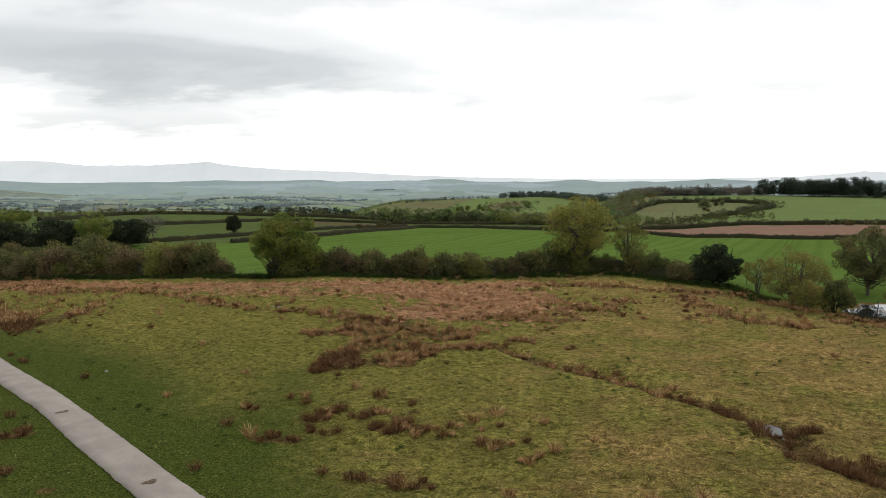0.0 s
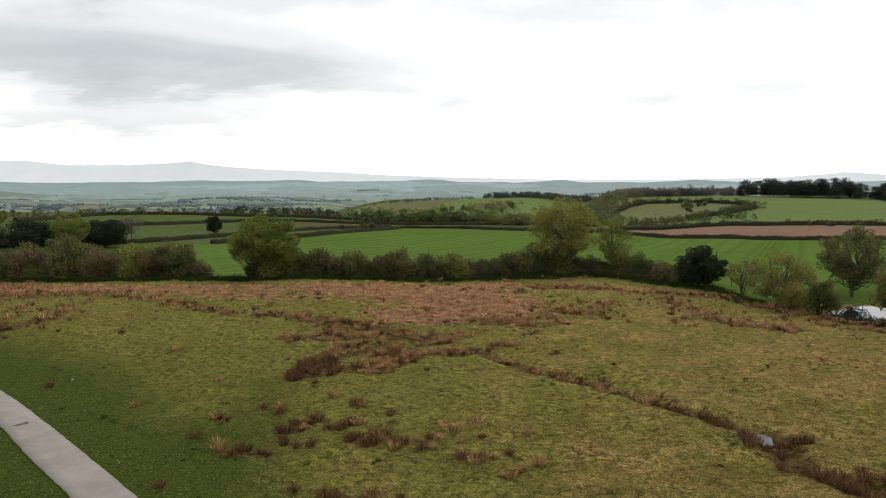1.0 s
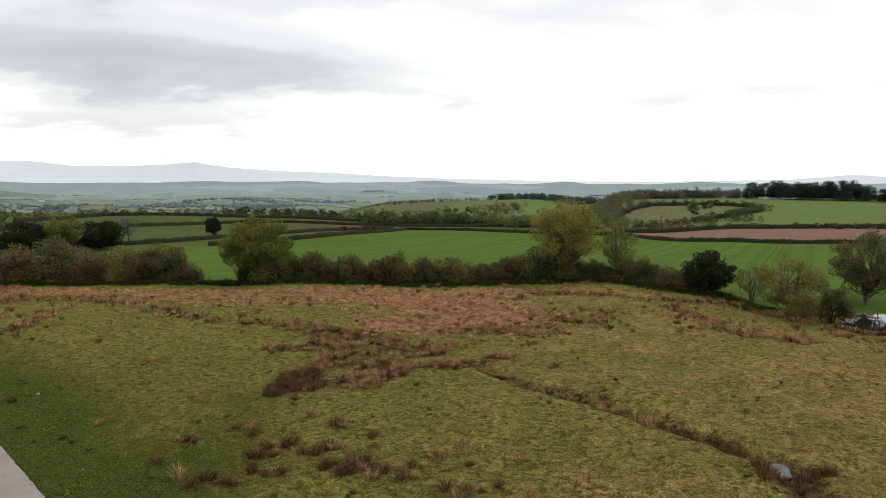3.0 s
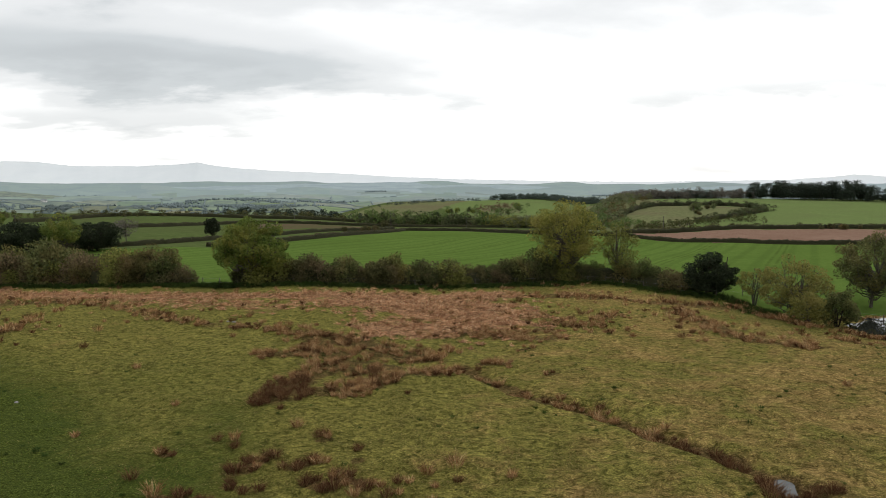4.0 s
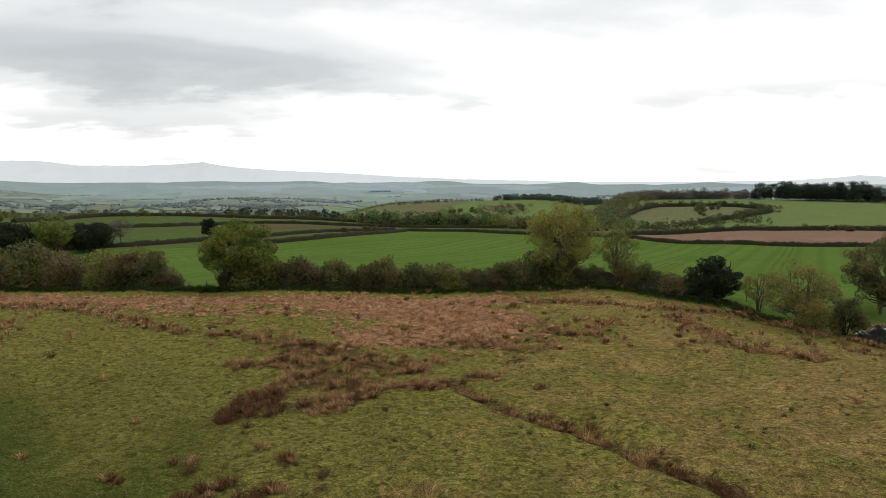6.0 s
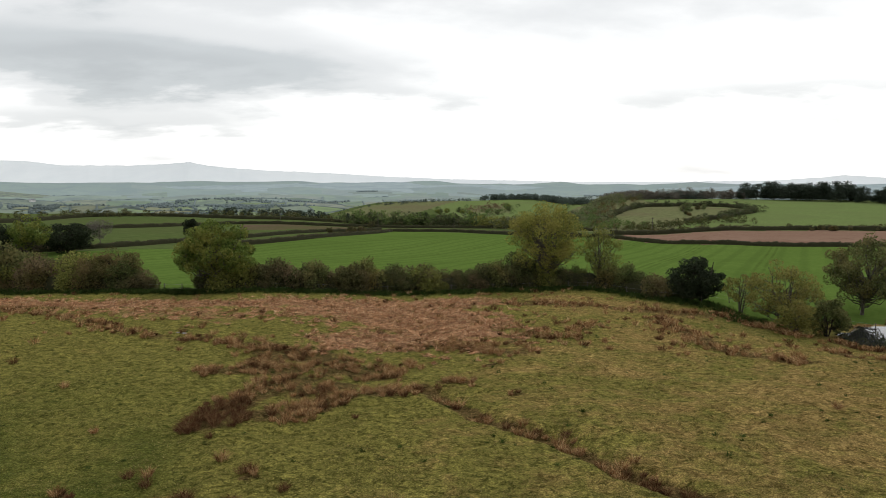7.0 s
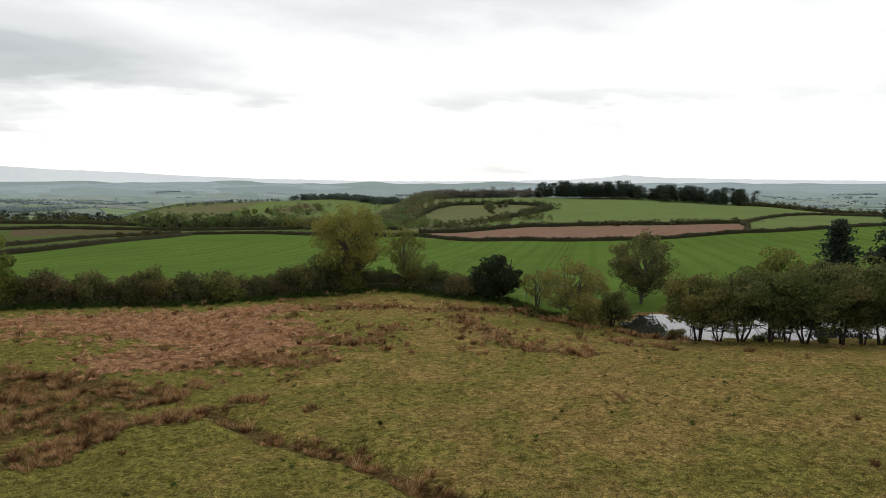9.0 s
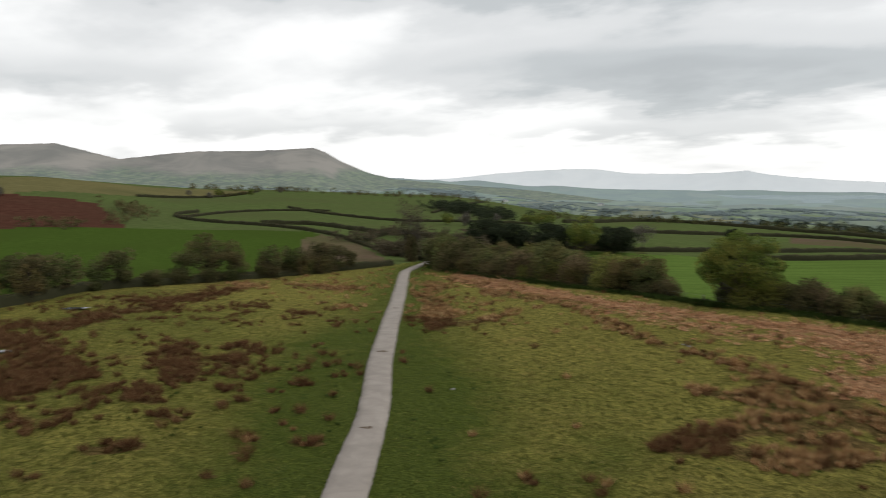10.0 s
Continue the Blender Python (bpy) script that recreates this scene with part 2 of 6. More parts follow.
def m_bark(name, dark, light):
    n = Nodes(name, 0.9, 0.1)
    v = n.noise(6.0, 6, 0.7, n.pos((1, 1, 0.25)))
    return n.colour(n.mix(n.ramp(v, (0.35, 0), (0.65, 1)), dark, light)).bump(v, 0.6, 0.05).mat


def m_blades(name, lift, *cols):
    n = Nodes(name, 0.95, 0.05)
    k = len(cols) - 1
    c = n.ramp(n.island(), *[(i / k, col) for i, col in enumerate(cols)])
    c = n.mix(n.ramp(n.noise(1.1, 4, 0.65), (0.40, 0), (0.60, 0.9)), c, n.mix(1.0, c, (0.50, 0.45, 0.44), "MULTIPLY"))
    upright(n, lift)
    see_through(n, c, 0.2)
    return n.colour(c).mat


def m_road():
    n = Nodes("worn_pale_tarmac", 0.9, 0.2)
    grit = n.noise(28, 4, 0.8)
    patch = n.noise(0.6, 5, 0.6, distort=0.4)
    c = n.mix(n.ramp(patch, (0.35, 0), (0.65, 1)), (0.240, 0.204, 0.174), (0.335, 0.290, 0.250))
    c = n.mix(n.ramp(grit, (0.45, 0.45), (0.7, 0)), c, (0.19, 0.18, 0.165))
    return n.colour(c).bump(grit, 0.4, 0.01).mat


def m_water():
    n = Nodes("pond_water", 0.04, 0.5)
    n.bsdf.inputs["IOR"].default_value = 1.33
    n.bsdf.inputs["Metallic"].default_value = 0.0
    n.colour((0.02, 0.022, 0.018, 1))
    n.bsdf.inputs["Specular IOR Level"].default_value = 1.0
    return n.bump(n.noise(2.2, 3, 0.5), 0.06, 0.03).mat


def m_plain(name, a, b, rough=0.8, scale=3.0):
    n = Nodes(name, rough, 0.2)
    v = n.noise(scale, 5, 0.65)
    return n.colour(n.mix(n.ramp(v, (0.3, 0), (0.7, 1)), a, b)).bump(v, 0.3, 0.02).mat


PASTURE = m_pasture()
CROP = m_field("young_cereal_green", (0.066, 0.110, 0.022), (0.108, 0.162, 0.037), (0.074, 0.118, 0.025), (radians(26), 0.052, (0.056, 0.090, 0.020)), rut=0.0131)
PLOUGH = m_field("red_ploughed_soil", (0.130, 0.076, 0.052), (0.200, 0.126, 0.090), (0.165, 0.102, 0.072), (radians(-79), 0.060, (0.330, 0.235, 0.180)), scale=0.35)
HILLGRASS = m_field("grazed_hill_grass", (0.054, 0.078, 0.024), (0.090, 0.116, 0.040), (0.070, 0.082, 0.032), scale=0.3)
HILLPASTURE = m_field("green_hill_pasture", (0.096, 0.138, 0.044), (0.146, 0.186, 0.068), (0.112, 0.136, 0.054), scale=0.5)
SCRUB = m_field("rough_scrubland", (0.084, 0.096, 0.042), (0.162, 0.168, 0.080), (0.124, 0.110, 0.062), scale=0.35)
BRACKEN = m_field("dead_bracken_slope", (0.045, 0.019, 0.013), (0.086, 0.041, 0.028), (0.064, 0.034, 0.022), scale=0.35)
PALE = m_field("pale_rough_grass", (0.100, 0.092, 0.038), (0.148, 0.132, 0.060), (0.084, 0.084, 0.036), scale=0.25)
SHEEPFIELD = m_field("close_grazed_pasture", (0.034, 0.060, 0.010), (0.056, 0.088, 0.017), (0.042, 0.066, 0.013), scale=0.6)
# Distance haze is put into the valley's base colours, more with each belt.
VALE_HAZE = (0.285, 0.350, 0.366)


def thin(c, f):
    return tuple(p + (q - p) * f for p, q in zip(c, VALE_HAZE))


VALES = [m_vale_field("hazed_valley_field", f) for f in (0.06, 0.18, 0.36, 0.58, 0.76)]
VALEWOOD = [m_leaf("hazed_valley_hedge_leaf", thin((0.030, 0.042, 0.022), f), thin((0.060, 0.076, 0.038), f)) for f in (0.24, 0.46, 0.66, 0.82, 0.92)]
ROAD, WATER = m_road(), m_water()
BARK = m_bark("grey_bark", (0.050, 0.042, 0.034), (0.125, 0.110, 0.090))
DARKBARK = m_bark("dark_bark", (0.020, 0.016, 0.012), (0.055, 0.044, 0.034))
L_SYC = m_leaf("sycamore_leaf", (0.044, 0.072, 0.015), (0.165, 0.208, 0.045), (0.225, 0.220, 0.052))
L_OLIVE = m_leaf("fresh_olive_leaf", (0.086, 0.096, 0.021), (0.310, 0.300, 0.070), (0.270, 0.240, 0.064))
L_CATKIN = m_leaf("willow_catkin", (0.095, 0.095, 0.026), (0.255, 0.236, 0.066), (0.225, 0.190, 0.060))
L_ASH = m_leaf("thin_spring_leaf", (0.090, 0.098, 0.024), (0.230, 0.230, 0.062))
L_DARK = m_leaf("holly_leaf", (0.016, 0.022, 0.012), (0.046, 0.058, 0.030), gloss=0.75)
L_WILLOW = m_leaf("willow_leaf", (0.046, 0.058, 0.020), (0.160, 0.168, 0.062), (0.170, 0.146, 0.058), vary=True)
L_HEDGE = m_leaf("hedge_leaf", (0.034, 0.035, 0.014), (0.134, 0.130, 0.054), (0.144, 0.113, 0.058), vary=True)
L_BUD = m_leaf("reddish_bud_haze", (0.085, 0.064, 0.036), (0.200, 0.150, 0.080))
L_TWIG = m_leaf("bare_twig_haze", (0.085, 0.078, 0.062), (0.190, 0.172, 0.140))
L_PINE = m_leaf("pine_needle", (0.018, 0.026, 0.018), (0.048, 0.064, 0.042), gloss=0.6)
L_BROWN = m_leaf("brown_bud_haze", (0.050, 0.042, 0.026), (0.125, 0.104, 0.064))
EARTH = m_field("trampled_brown_earth", (0.072, 0.052, 0.034), (0.128, 0.096, 0.064), (0.078, 0.078, 0.034), scale=0.5)
L_SLOPE = m_leaf("grey_green_leaf", (0.074, 0.088, 0.044), (0.186, 0.198, 0.100), (0.165, 0.160, 0.086))
L_WOOD = m_leaf("dark_wood_leaf", (0.058, 0.098, 0.028), (0.135, 0.190, 0.058), (0.150, 0.180, 0.060))
L_DARKWOOD = m_leaf("dark_hedge_leaf", (0.036, 0.050, 0.022), (0.094, 0.118, 0.050), (0.104, 0.100, 0.050))
# Pine needles paled for distance: the haze is in the leaf colour.
L_FARPINE = m_leaf("hazy_pine_needle", (0.052, 0.070, 0.056), (0.098, 0.124, 0.098))
L_MID = m_leaf("woodland_leaf", (0.070, 0.100, 0.036), (0.165, 0.205, 0.078), (0.160, 0.160, 0.074), vary=True)
# Darker than the leaves over it, to offset light on the body's flat faces.
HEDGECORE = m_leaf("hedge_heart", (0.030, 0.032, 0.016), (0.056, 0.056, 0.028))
L_FIELDHEDGE = m_leaf("clipped_hedge_leaf", (0.046, 0.050, 0.024), (0.110, 0.108, 0.052), (0.130, 0.100, 0.060))
GRASS = m_blades("grass_blade", 0.85, (0.076, 0.080, 0.020), (0.165, 0.140, 0.036), (0.305, 0.232, 0.076), (0.500, 0.380, 0.168))
GREENGRASS = m_blades("green_grass_blade", 0.85, (0.072, 0.086, 0.018), (0.150, 0.150, 0.034), (0.268, 0.240, 0.066), (0.470, 0.390, 0.145))
LUSHBLADE = m_blades("lush_grass_blade", 0.8, (0.034, 0.066, 0.013), (0.055, 0.092, 0.020), (0.082, 0.115, 0.028))
RUSH = m_blades("rush_blade", 0.50, (0.140, 0.062, 0.025), (0.290, 0.145, 0.060), (0.480, 0.290, 0.128), (0.720, 0.540, 0.280))
RUSHDARK = m_blades("dark_rush_blade", 0.42, (0.048, 0.021, 0.011), (0.098, 0.046, 0.022), (0.160, 0.084, 0.038), (0.300, 0.190, 0.090))
LITTER = m_blades("bracken_litter", 0.74, (0.250, 0.105, 0.048), (0.550, 0.270, 0.132), (0.750, 0.430, 0.225), (0.880, 0.640, 0.390))
WOOD = m_plain("weathered_post", (0.050, 0.044, 0.036), (0.130, 0.118, 0.100))
WIRE = m_plain("galvanised_wire", (0.22, 0.22, 0.22), (0.34, 0.34, 0.34), 0.5)
MUD = m_plain("dried_mud", (0.055, 0.036, 0.022), (0.140, 0.100, 0.066), 0.9, 9.0)
STONE = m_plain("pale_stone", (0.14, 0.135, 0.12), (0.26, 0.25, 0.225), 0.85, 5.0)
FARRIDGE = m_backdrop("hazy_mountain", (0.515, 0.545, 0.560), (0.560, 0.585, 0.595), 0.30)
# Haze over the far hills is mixed into these blue-grey field tones.
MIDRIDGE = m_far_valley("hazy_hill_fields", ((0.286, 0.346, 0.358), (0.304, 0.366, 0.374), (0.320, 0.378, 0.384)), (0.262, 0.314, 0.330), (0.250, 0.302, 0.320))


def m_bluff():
    """Moor above, enclosed fields climbing unevenly up its foot; haze is put in as greyed colours."""
    n = Nodes("hazy_moorland_bluff", 1.0, 0.0)
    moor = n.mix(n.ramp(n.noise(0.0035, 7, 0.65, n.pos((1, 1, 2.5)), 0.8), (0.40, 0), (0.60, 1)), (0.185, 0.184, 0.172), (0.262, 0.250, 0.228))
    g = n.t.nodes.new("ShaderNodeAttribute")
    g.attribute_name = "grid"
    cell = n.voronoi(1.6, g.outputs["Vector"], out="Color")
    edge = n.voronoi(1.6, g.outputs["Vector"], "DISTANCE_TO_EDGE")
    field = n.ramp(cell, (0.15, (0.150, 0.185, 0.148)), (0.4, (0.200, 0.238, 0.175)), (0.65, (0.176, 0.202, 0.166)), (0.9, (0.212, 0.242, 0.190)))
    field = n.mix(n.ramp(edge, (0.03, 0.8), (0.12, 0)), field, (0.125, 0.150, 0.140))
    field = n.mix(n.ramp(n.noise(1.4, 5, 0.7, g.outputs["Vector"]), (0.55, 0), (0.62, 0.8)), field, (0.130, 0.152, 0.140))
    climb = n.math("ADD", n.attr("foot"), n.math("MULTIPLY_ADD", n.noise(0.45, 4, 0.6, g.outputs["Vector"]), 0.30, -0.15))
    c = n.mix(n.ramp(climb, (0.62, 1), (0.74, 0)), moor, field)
    # Faint glow stands for the haze in front of the bluff.
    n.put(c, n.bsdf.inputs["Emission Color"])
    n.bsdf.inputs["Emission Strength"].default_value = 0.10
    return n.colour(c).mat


BLUFF = m_bluff()
LIMEWASH = m_plain("limewashed_wall", (0.62, 0.62, 0.60), (0.78, 0.78, 0.76), 0.9, 1.0)
SLATE = m_plain("slate", (0.13, 0.14, 0.155), (0.20, 0.21, 0.225), 0.6, 1.5)


# ---- the lie of the land ----
CX, CY = 5.0, 19.0
AZ = np.array([-180, -130, -100, -75, -60, -45, -30, -15, -5, 0, 7, 14, 22, 30, 38, 46, 70, 110, 180], float)
RAD = np.array([0, 250, 300, 420, 550, 700, 900, 1200, 1800, 3500, 4900], float)
RISE = {
    -180: (12, 14, 15, 16, 17, 18, 10, 0, 0), -130: (4, 8, 14, 16, 16, 8, -10, -30, -20),
    -100: (-4, 4, 9, 8, 0, -30, -60, -60, -20), -75: (-4.2, 5.5, 11.5, 9, 0, -28, -50, -50, 5),
    -60: (-6.4, -6.5, -2, 0, -4, -28, -50, -45, 0), -45: (-9, -8, -6.5, -4, -8, -28, -55, -50, -5),
    -30: (-12, -15, -14, -22, -40, -64, -82, -85, -35), -15: (-15, -18.5, -17.5, -28, -50, -70, -85, -92, -45),
    -5: (-15, -20, -22, -28, -21, -64, -85, -95, -50), 0: (-14.2, -20, -23, -24, -20, -56, -85, -95, -50),
    7: (-13.5, -18.5, -22.5, -23, -16, -56, -85, -95, -50), 14: (-12.4, -16.5, -10, -9, -20, -60, -85, -95, -45),
    22: (-10.5, -13, -11, -8, -16, -60, -85, -95, -40), 30: (-9.5, -11.8, -10.2, -7, -22, -60, -85, -90, -35),
    38: (-7.6, -9.8, -8.5, -12, -30, -65, -85, -85, -32),
    46: (-5.8, -7.9, -12, -26, -50, -75, -85, -80, -30), 70: (-3, -5, -10, -26, -50, -75, -85, -80, -30),
    110: (4, 4, 2, -5, -20, -50, -70, -70, -20), 180: (12, 14, 15, 16, 17, 18, 10, 0, 0),
}


TRACK = [(30, -12), (10, 9), (-16.3, 35.7), (-25.8, 45.6), (-32.5, 52.6), (-44.3, 63.7), (-56.6, 75.7), (-82.7, 101.6), (-108.8, 127.1), (-117.1, 135.6), (-122.7, 143.1), (-127.6, 150.4),
         (-135.2, 162.7), (-144.4, 178.5)]


def along(line, x, y):
    """The distance from a line of points."""
    d = np.full(np.shape(x), 1e9)
    for (x0, y0), (x1, y1) in zip(line, line[1:]):
        k = np.clip(((x - x0) * (x1 - x0) + (y - y0) * (y1 - y0)) / ((x1 - x0) ** 2 + (y1 - y0) ** 2 + 1e-9), 0, 1)
        d = np.minimum(d, np.hypot(x - x0 - k * (x1 - x0), y - y0 - k * (y1 - y0)))
    return d


def plane(x, y):
    return 0.02 * x - 0.045 * y


def ease(v, a, b):
    k = np.clip((v - a) / (b - a), 0, 1)
    return k * k * (3 - 2 * k)


def nearness(x, y):
    """The north-western fields flatten out above the pasture's fall; 1 where the fall is even."""
    r, a = np.hypot(x - 0.5, y - 10.5), np.degrees(np.arctan2(x - 0.5, y - 10.5))
    rise = 0.17 * ease(a, -45, -31) - 0.10 * ease(a, -14, 0) - 0.07 * ease(a, 8, 18)
    return 1 - rise * ease(r, 50, 102) * (1 - ease(r, 280, 560))


POND_A, POND_B, POND_Z, POND_R = (59.8, 100.7), (96.6, 87.8), -5.6, 7.5
GULLY = ((1.2, 72.3), (5.0, 65.7), (10.4, 60.0), (13.0, 54.4), (16.2, 50.5), (17.6, 46.6), (17.4, 41.7), (20.0, 37.0), (27.0, 28.0))


def pond_edge(x, y):
    """Below 1 inside the pond."""
    return along([POND_A, POND_B], x, y) / POND_R + 0.06 * np.sin(x * 0.7 + y * 0.3) + 0.05 * np.sin(x * 1.9 - y)


def swell(x, y):
    """Low hummocks of the pasture, the dry gully, and the pond's hollow."""
    h = 0.16 * np.sin(x * 0.21 + 1.3 * np.sin(y * 0.13)) * np.sin(y * 0.17 + 0.7) + 0.07 * np.sin(x * 0.55 + y * 0.31) * np.sin(y * 0.47 - x * 0.2)
    for (x0, y0), (x1, y1) in zip(GULLY, GULLY[1:]):
        k = np.clip(((x - x0) * (x1 - x0) + (y - y0) * (y1 - y0)) / ((x1 - x0) ** 2 + (y1 - y0) ** 2), 0, 1)
        h = np.minimum(h, h * 0.5 + 0.1 - 0.62 * np.exp(-((x - x0 - k * (x1 - x0)) ** 2 + (y - y0 - k * (y1 - y0)) ** 2) / 1.3))
    return h


def height(x, y):
    x, y = np.asarray(x, float), np.asarray(y, float)
    near = nearness(x, y)
    r = np.hypot(x - CX, y - CY) / near
    a = np.degrees(np.arctan2(x - CX, y - CY))
    rows = np.array([RISE[int(k)] for k in AZ])
    i = np.clip(np.searchsorted(AZ, a, side="right") - 1, 0, len(AZ) - 2)
    u = (a - AZ[i]) / (AZ[i + 1] - AZ[i])
    u = u * u * (3 - 2 * u)
    rr = np.clip(r, RAD[2], RAD[-1])
    j = np.clip(np.searchsorted(RAD, rr, side="right") - 1, 2, len(RAD) - 2)
    v = (rr - RAD[j]) / (RAD[j + 1] - RAD[j])
    v = 0.5 * v + 0.5 * v * v * (3 - 2 * v)
    j = j - 2
    far = (rows[i, j] * (1 - u) + rows[i + 1, j] * u) * (1 - v) + (rows[i, j + 1] * (1 - u) + rows[i + 1, j + 1] * u) * v
    far = far * near + 14.3 * (1 - near)
    w = np.clip((r - 170) / 130, 0, 1)
    w = w * w * (3 - 2 * w)
    z = (plane(x, y) + 14.75 * (1 - near) + swell(x, y) * np.clip(1.4 - r / 130, 0, 1) * np.clip(along(TRACK, x, y) / 7 - 0.3, 0, 1)) * (1 - w) + far * w
    e = pond_edge(x, y)
    k = np.clip(1 - (e - 1.05) * POND_R / 23, 0, 1)
    z = z - 2.35 * k * k * (3 - 2 * k)
    b = np.clip((1.10 - e) / 0.16, 0, 1)
    return z * (1 - b) + np.minimum(z, POND_Z - 0.5) * b


def patches(x, y, s, k=0.0):
    """Smooth irregular noise between -1 and 1, s lattice cells to the metre."""
    out, amp = 0.0, 1.0
    for _ in range(2):
        i, j = np.floor(x * s), np.floor(y * s)
        u, v = x * s - i, y * s - j
        u, v = u * u * (3 - 2 * u), v * v * (3 - 2 * v)
        def cell(a, b):
            return (np.sin(a * 127.1 + b * 311.7 + k * 74.7) * 43758.5453) % 1.0
        out = out + amp * ((cell(i, j) * (1 - u) + cell(i + 1, j) * u) * (1 - v) + (cell(i, j + 1) * (1 - u) + cell(i + 1, j + 1) * u) * v - 0.5)
        s, amp, k = s * 2.1, amp * 0.5, k + 1.7
    return out * 1.6


def turf(x, y):
    """The pasture's surface with its grassy hummocks."""
    x, y = np.asarray(x, float), np.asarray(y, float)
    fade = np.clip(1.6 - np.hypot(x - CX, y - CY) / 110, 0, 1) * np.clip(along(TRACK, x, y) / 4 - 0.5, 0, 1)
    return height(x, y) + (patches(x, y, 0.22) * 0.17 + patches(x, y, 0.8, 3.0) * 0.11) * fade


# ---- small builders ----
def mesh_data(name, verts, faces, mats, index=None, smooth=False):
    """A mesh from arrays; faces all have the same number of corners."""
    verts, faces = np.asarray(verts, np.float32), np.asarray(faces, np.int32)
    me = bpy.data.meshes.new(name)
    me.vertices.add(len(verts))
    me.vertices.foreach_set("co", verts.ravel())
    me.loops.add(faces.size)
    me.loops.foreach_set("vertex_index", faces.ravel())
    me.polygons.add(len(faces))
    me.polygons.foreach_set("loop_start", np.arange(len(faces), dtype=np.int32) * faces.shape[1])
    for m in mats if isinstance(mats, (list, tuple)) else [mats]:
        me.materials.append(m)
    if index is not None:
        me.polygons.foreach_set("material_index", np.asarray(index, np.int32))
    if smooth:
        me.polygons.foreach_set("use_smooth", np.ones(len(faces), bool))
    me.update(calc_edges=True)
    return me


def part(name, me, parent, label=""):
    ob = new(name, me)
    ob.parent = parent
    return tagged(ob, label)


def thing(name, label, category, group=""):
    return tagged(new(name), label, category, group)


def chain(points, step):
    """Points along a smooth line through the given ones."""
    p = np.array(points, float)
    p = np.vstack([2 * p[0] - p[1], p, 2 * p[-1] - p[-2]])
    out = []
    for i in range(1, len(p) - 2):
        n = max(2, int(np.linalg.norm(p[i + 1] - p[i]) / step))
        t = np.linspace(0, 1, n, endpoint=False)[:, None]
        out.append(0.5 * (2 * p[i] + (p[i + 1] - p[i - 1]) * t + (2 * p[i - 1] - 5 * p[i] + 4 * p[i + 1] - p[i + 2]) * t ** 2
                          + (3 * p[i] - p[i - 1] - 3 * p[i + 1] + p[i + 2]) * t ** 3))
    return np.vstack(out + [p[-2:-1]])


def inside(poly, x, y):
    hit = np.zeros(np.shape(x), bool)
    for (x0, y0), (x1, y1) in zip(poly, poly[1:] + poly[:1]):
        hit ^= ((y0 > y) != (y1 > y)) & (x < (x1 - x0) * (y - y0) / (y1 - y0 + 1e-9) + x0)
    return hit


# ---- the plan: lanes, hedge lines and fields ----
NEAR_HEDGE = [(-121, 152.2), (-85.1, 133.9), (-68, 127.9), (-54.7, 126.3), (-38.9, 124.6), (-31.5, 123.8), (-14, 127), (5.6, 131.9), (15.8, 133.7), (26.7, 135.8), (34.8, 128.3), (41, 121), (44, 112)]
SCRUB_HEDGE = [(-138.7, 166.4), (-105.6, 156.2), (-83.3, 143.5), (-69.6, 139.6), (-54.7, 132.9)]
WEST_HEDGE = [(-96, 30), (-104, 46), (-110, 54), (-118, 63), (-120, 79), (-123, 104), (-128, 124), (-135, 147)]
HOME = WEST_HEDGE + [(-138.5, 160.4)] + NEAR_HEDGE + [(53, 113), (63, 112), (105, 97), (150, 40), (120, -60), (-60, -60)]
F_CROP = [(-125.5, 155.8), (-38.9, 125.5), (15.8, 134.7), (26.7, 136.6), (44, 112), (53, 113), (63, 112), (105, 97), (300, 110), (420, 190), (266, 269), (221, 257), (187, 256), (132, 255), (95, 275), (65.2, 305.5), (35.5, 329.5),
          (7.7, 406.9), (-31.1, 412.3), (-48.8, 308.6), (-58.9, 267.8), (-80.4, 230.9), (-109.5, 209.3)]
F_PLOUGH = [(65.2, 305.5), (95, 275), (132, 255), (187, 256), (236, 322), (181, 346), (121, 347), (73.4, 330.8)]
F_EAST = [(187, 256), (236, 322), (300, 372), (410, 402), (430, 190), (266, 269)]
F_HILL = [(121, 350), (181, 349), (236, 325), (300, 374), (410, 404), (370, 600), (270, 700), (180, 690), (160, 570), (200, 500), (140, 440), (117.8, 399.4)]
F_LOOP = [(102.8, 434.8), (140, 438), (168, 456), (192, 485), (212, 512), (216, 552), (196, 572), (165, 560), (140, 543), (119.6, 488.3)]
F_SHEEP = [(-96, 20), (-104, 46), (-118, 63), (-123, 104), (-135, 147), (-190, 180), (-226, 184), (-254, 126), (-264, 88), (-262, 10)]
F_BRACKEN = [(-254, 126), (-264, 88), (-262, 10), (-385, 10), (-375, 116), (-350, 150), (-300, 140)]
F_PALE = [(-385, 0), (-375, 116), (-423, 200), (-480, 290), (-560, 370), (-600, 330), (-500, 150), (-470, 0)]
F_RED = [(-106, 372), (-80, 383), (-62, 400), (-40, 440), (-79, 433), (-123, 429)]
F_HILL2 = [(-10, 620), (60, 600), (95, 640), (135, 745), (112, 845), (82, 890), (10, 920), (-20, 800)]
F_FLANK = [(-130, 760), (-60, 680), (-20, 800), (10, 920), (-60, 910), (-110, 860)]
F_HEATH = [(14, 700), (26, 800), (44, 846), (62, 817), (56, 702)]
F_SLOPE = [(57, 380.2), (110, 350), (121.9, 399.8), (140, 440), (200, 500), (160, 570), (180, 690), (110, 720), (85, 600), (68.7, 471.4)]
F_BARE = [(-141, 152), (-158, 163), (-190, 180), (-214, 183), (-206, 168), (-176, 146), (-150, 138)]
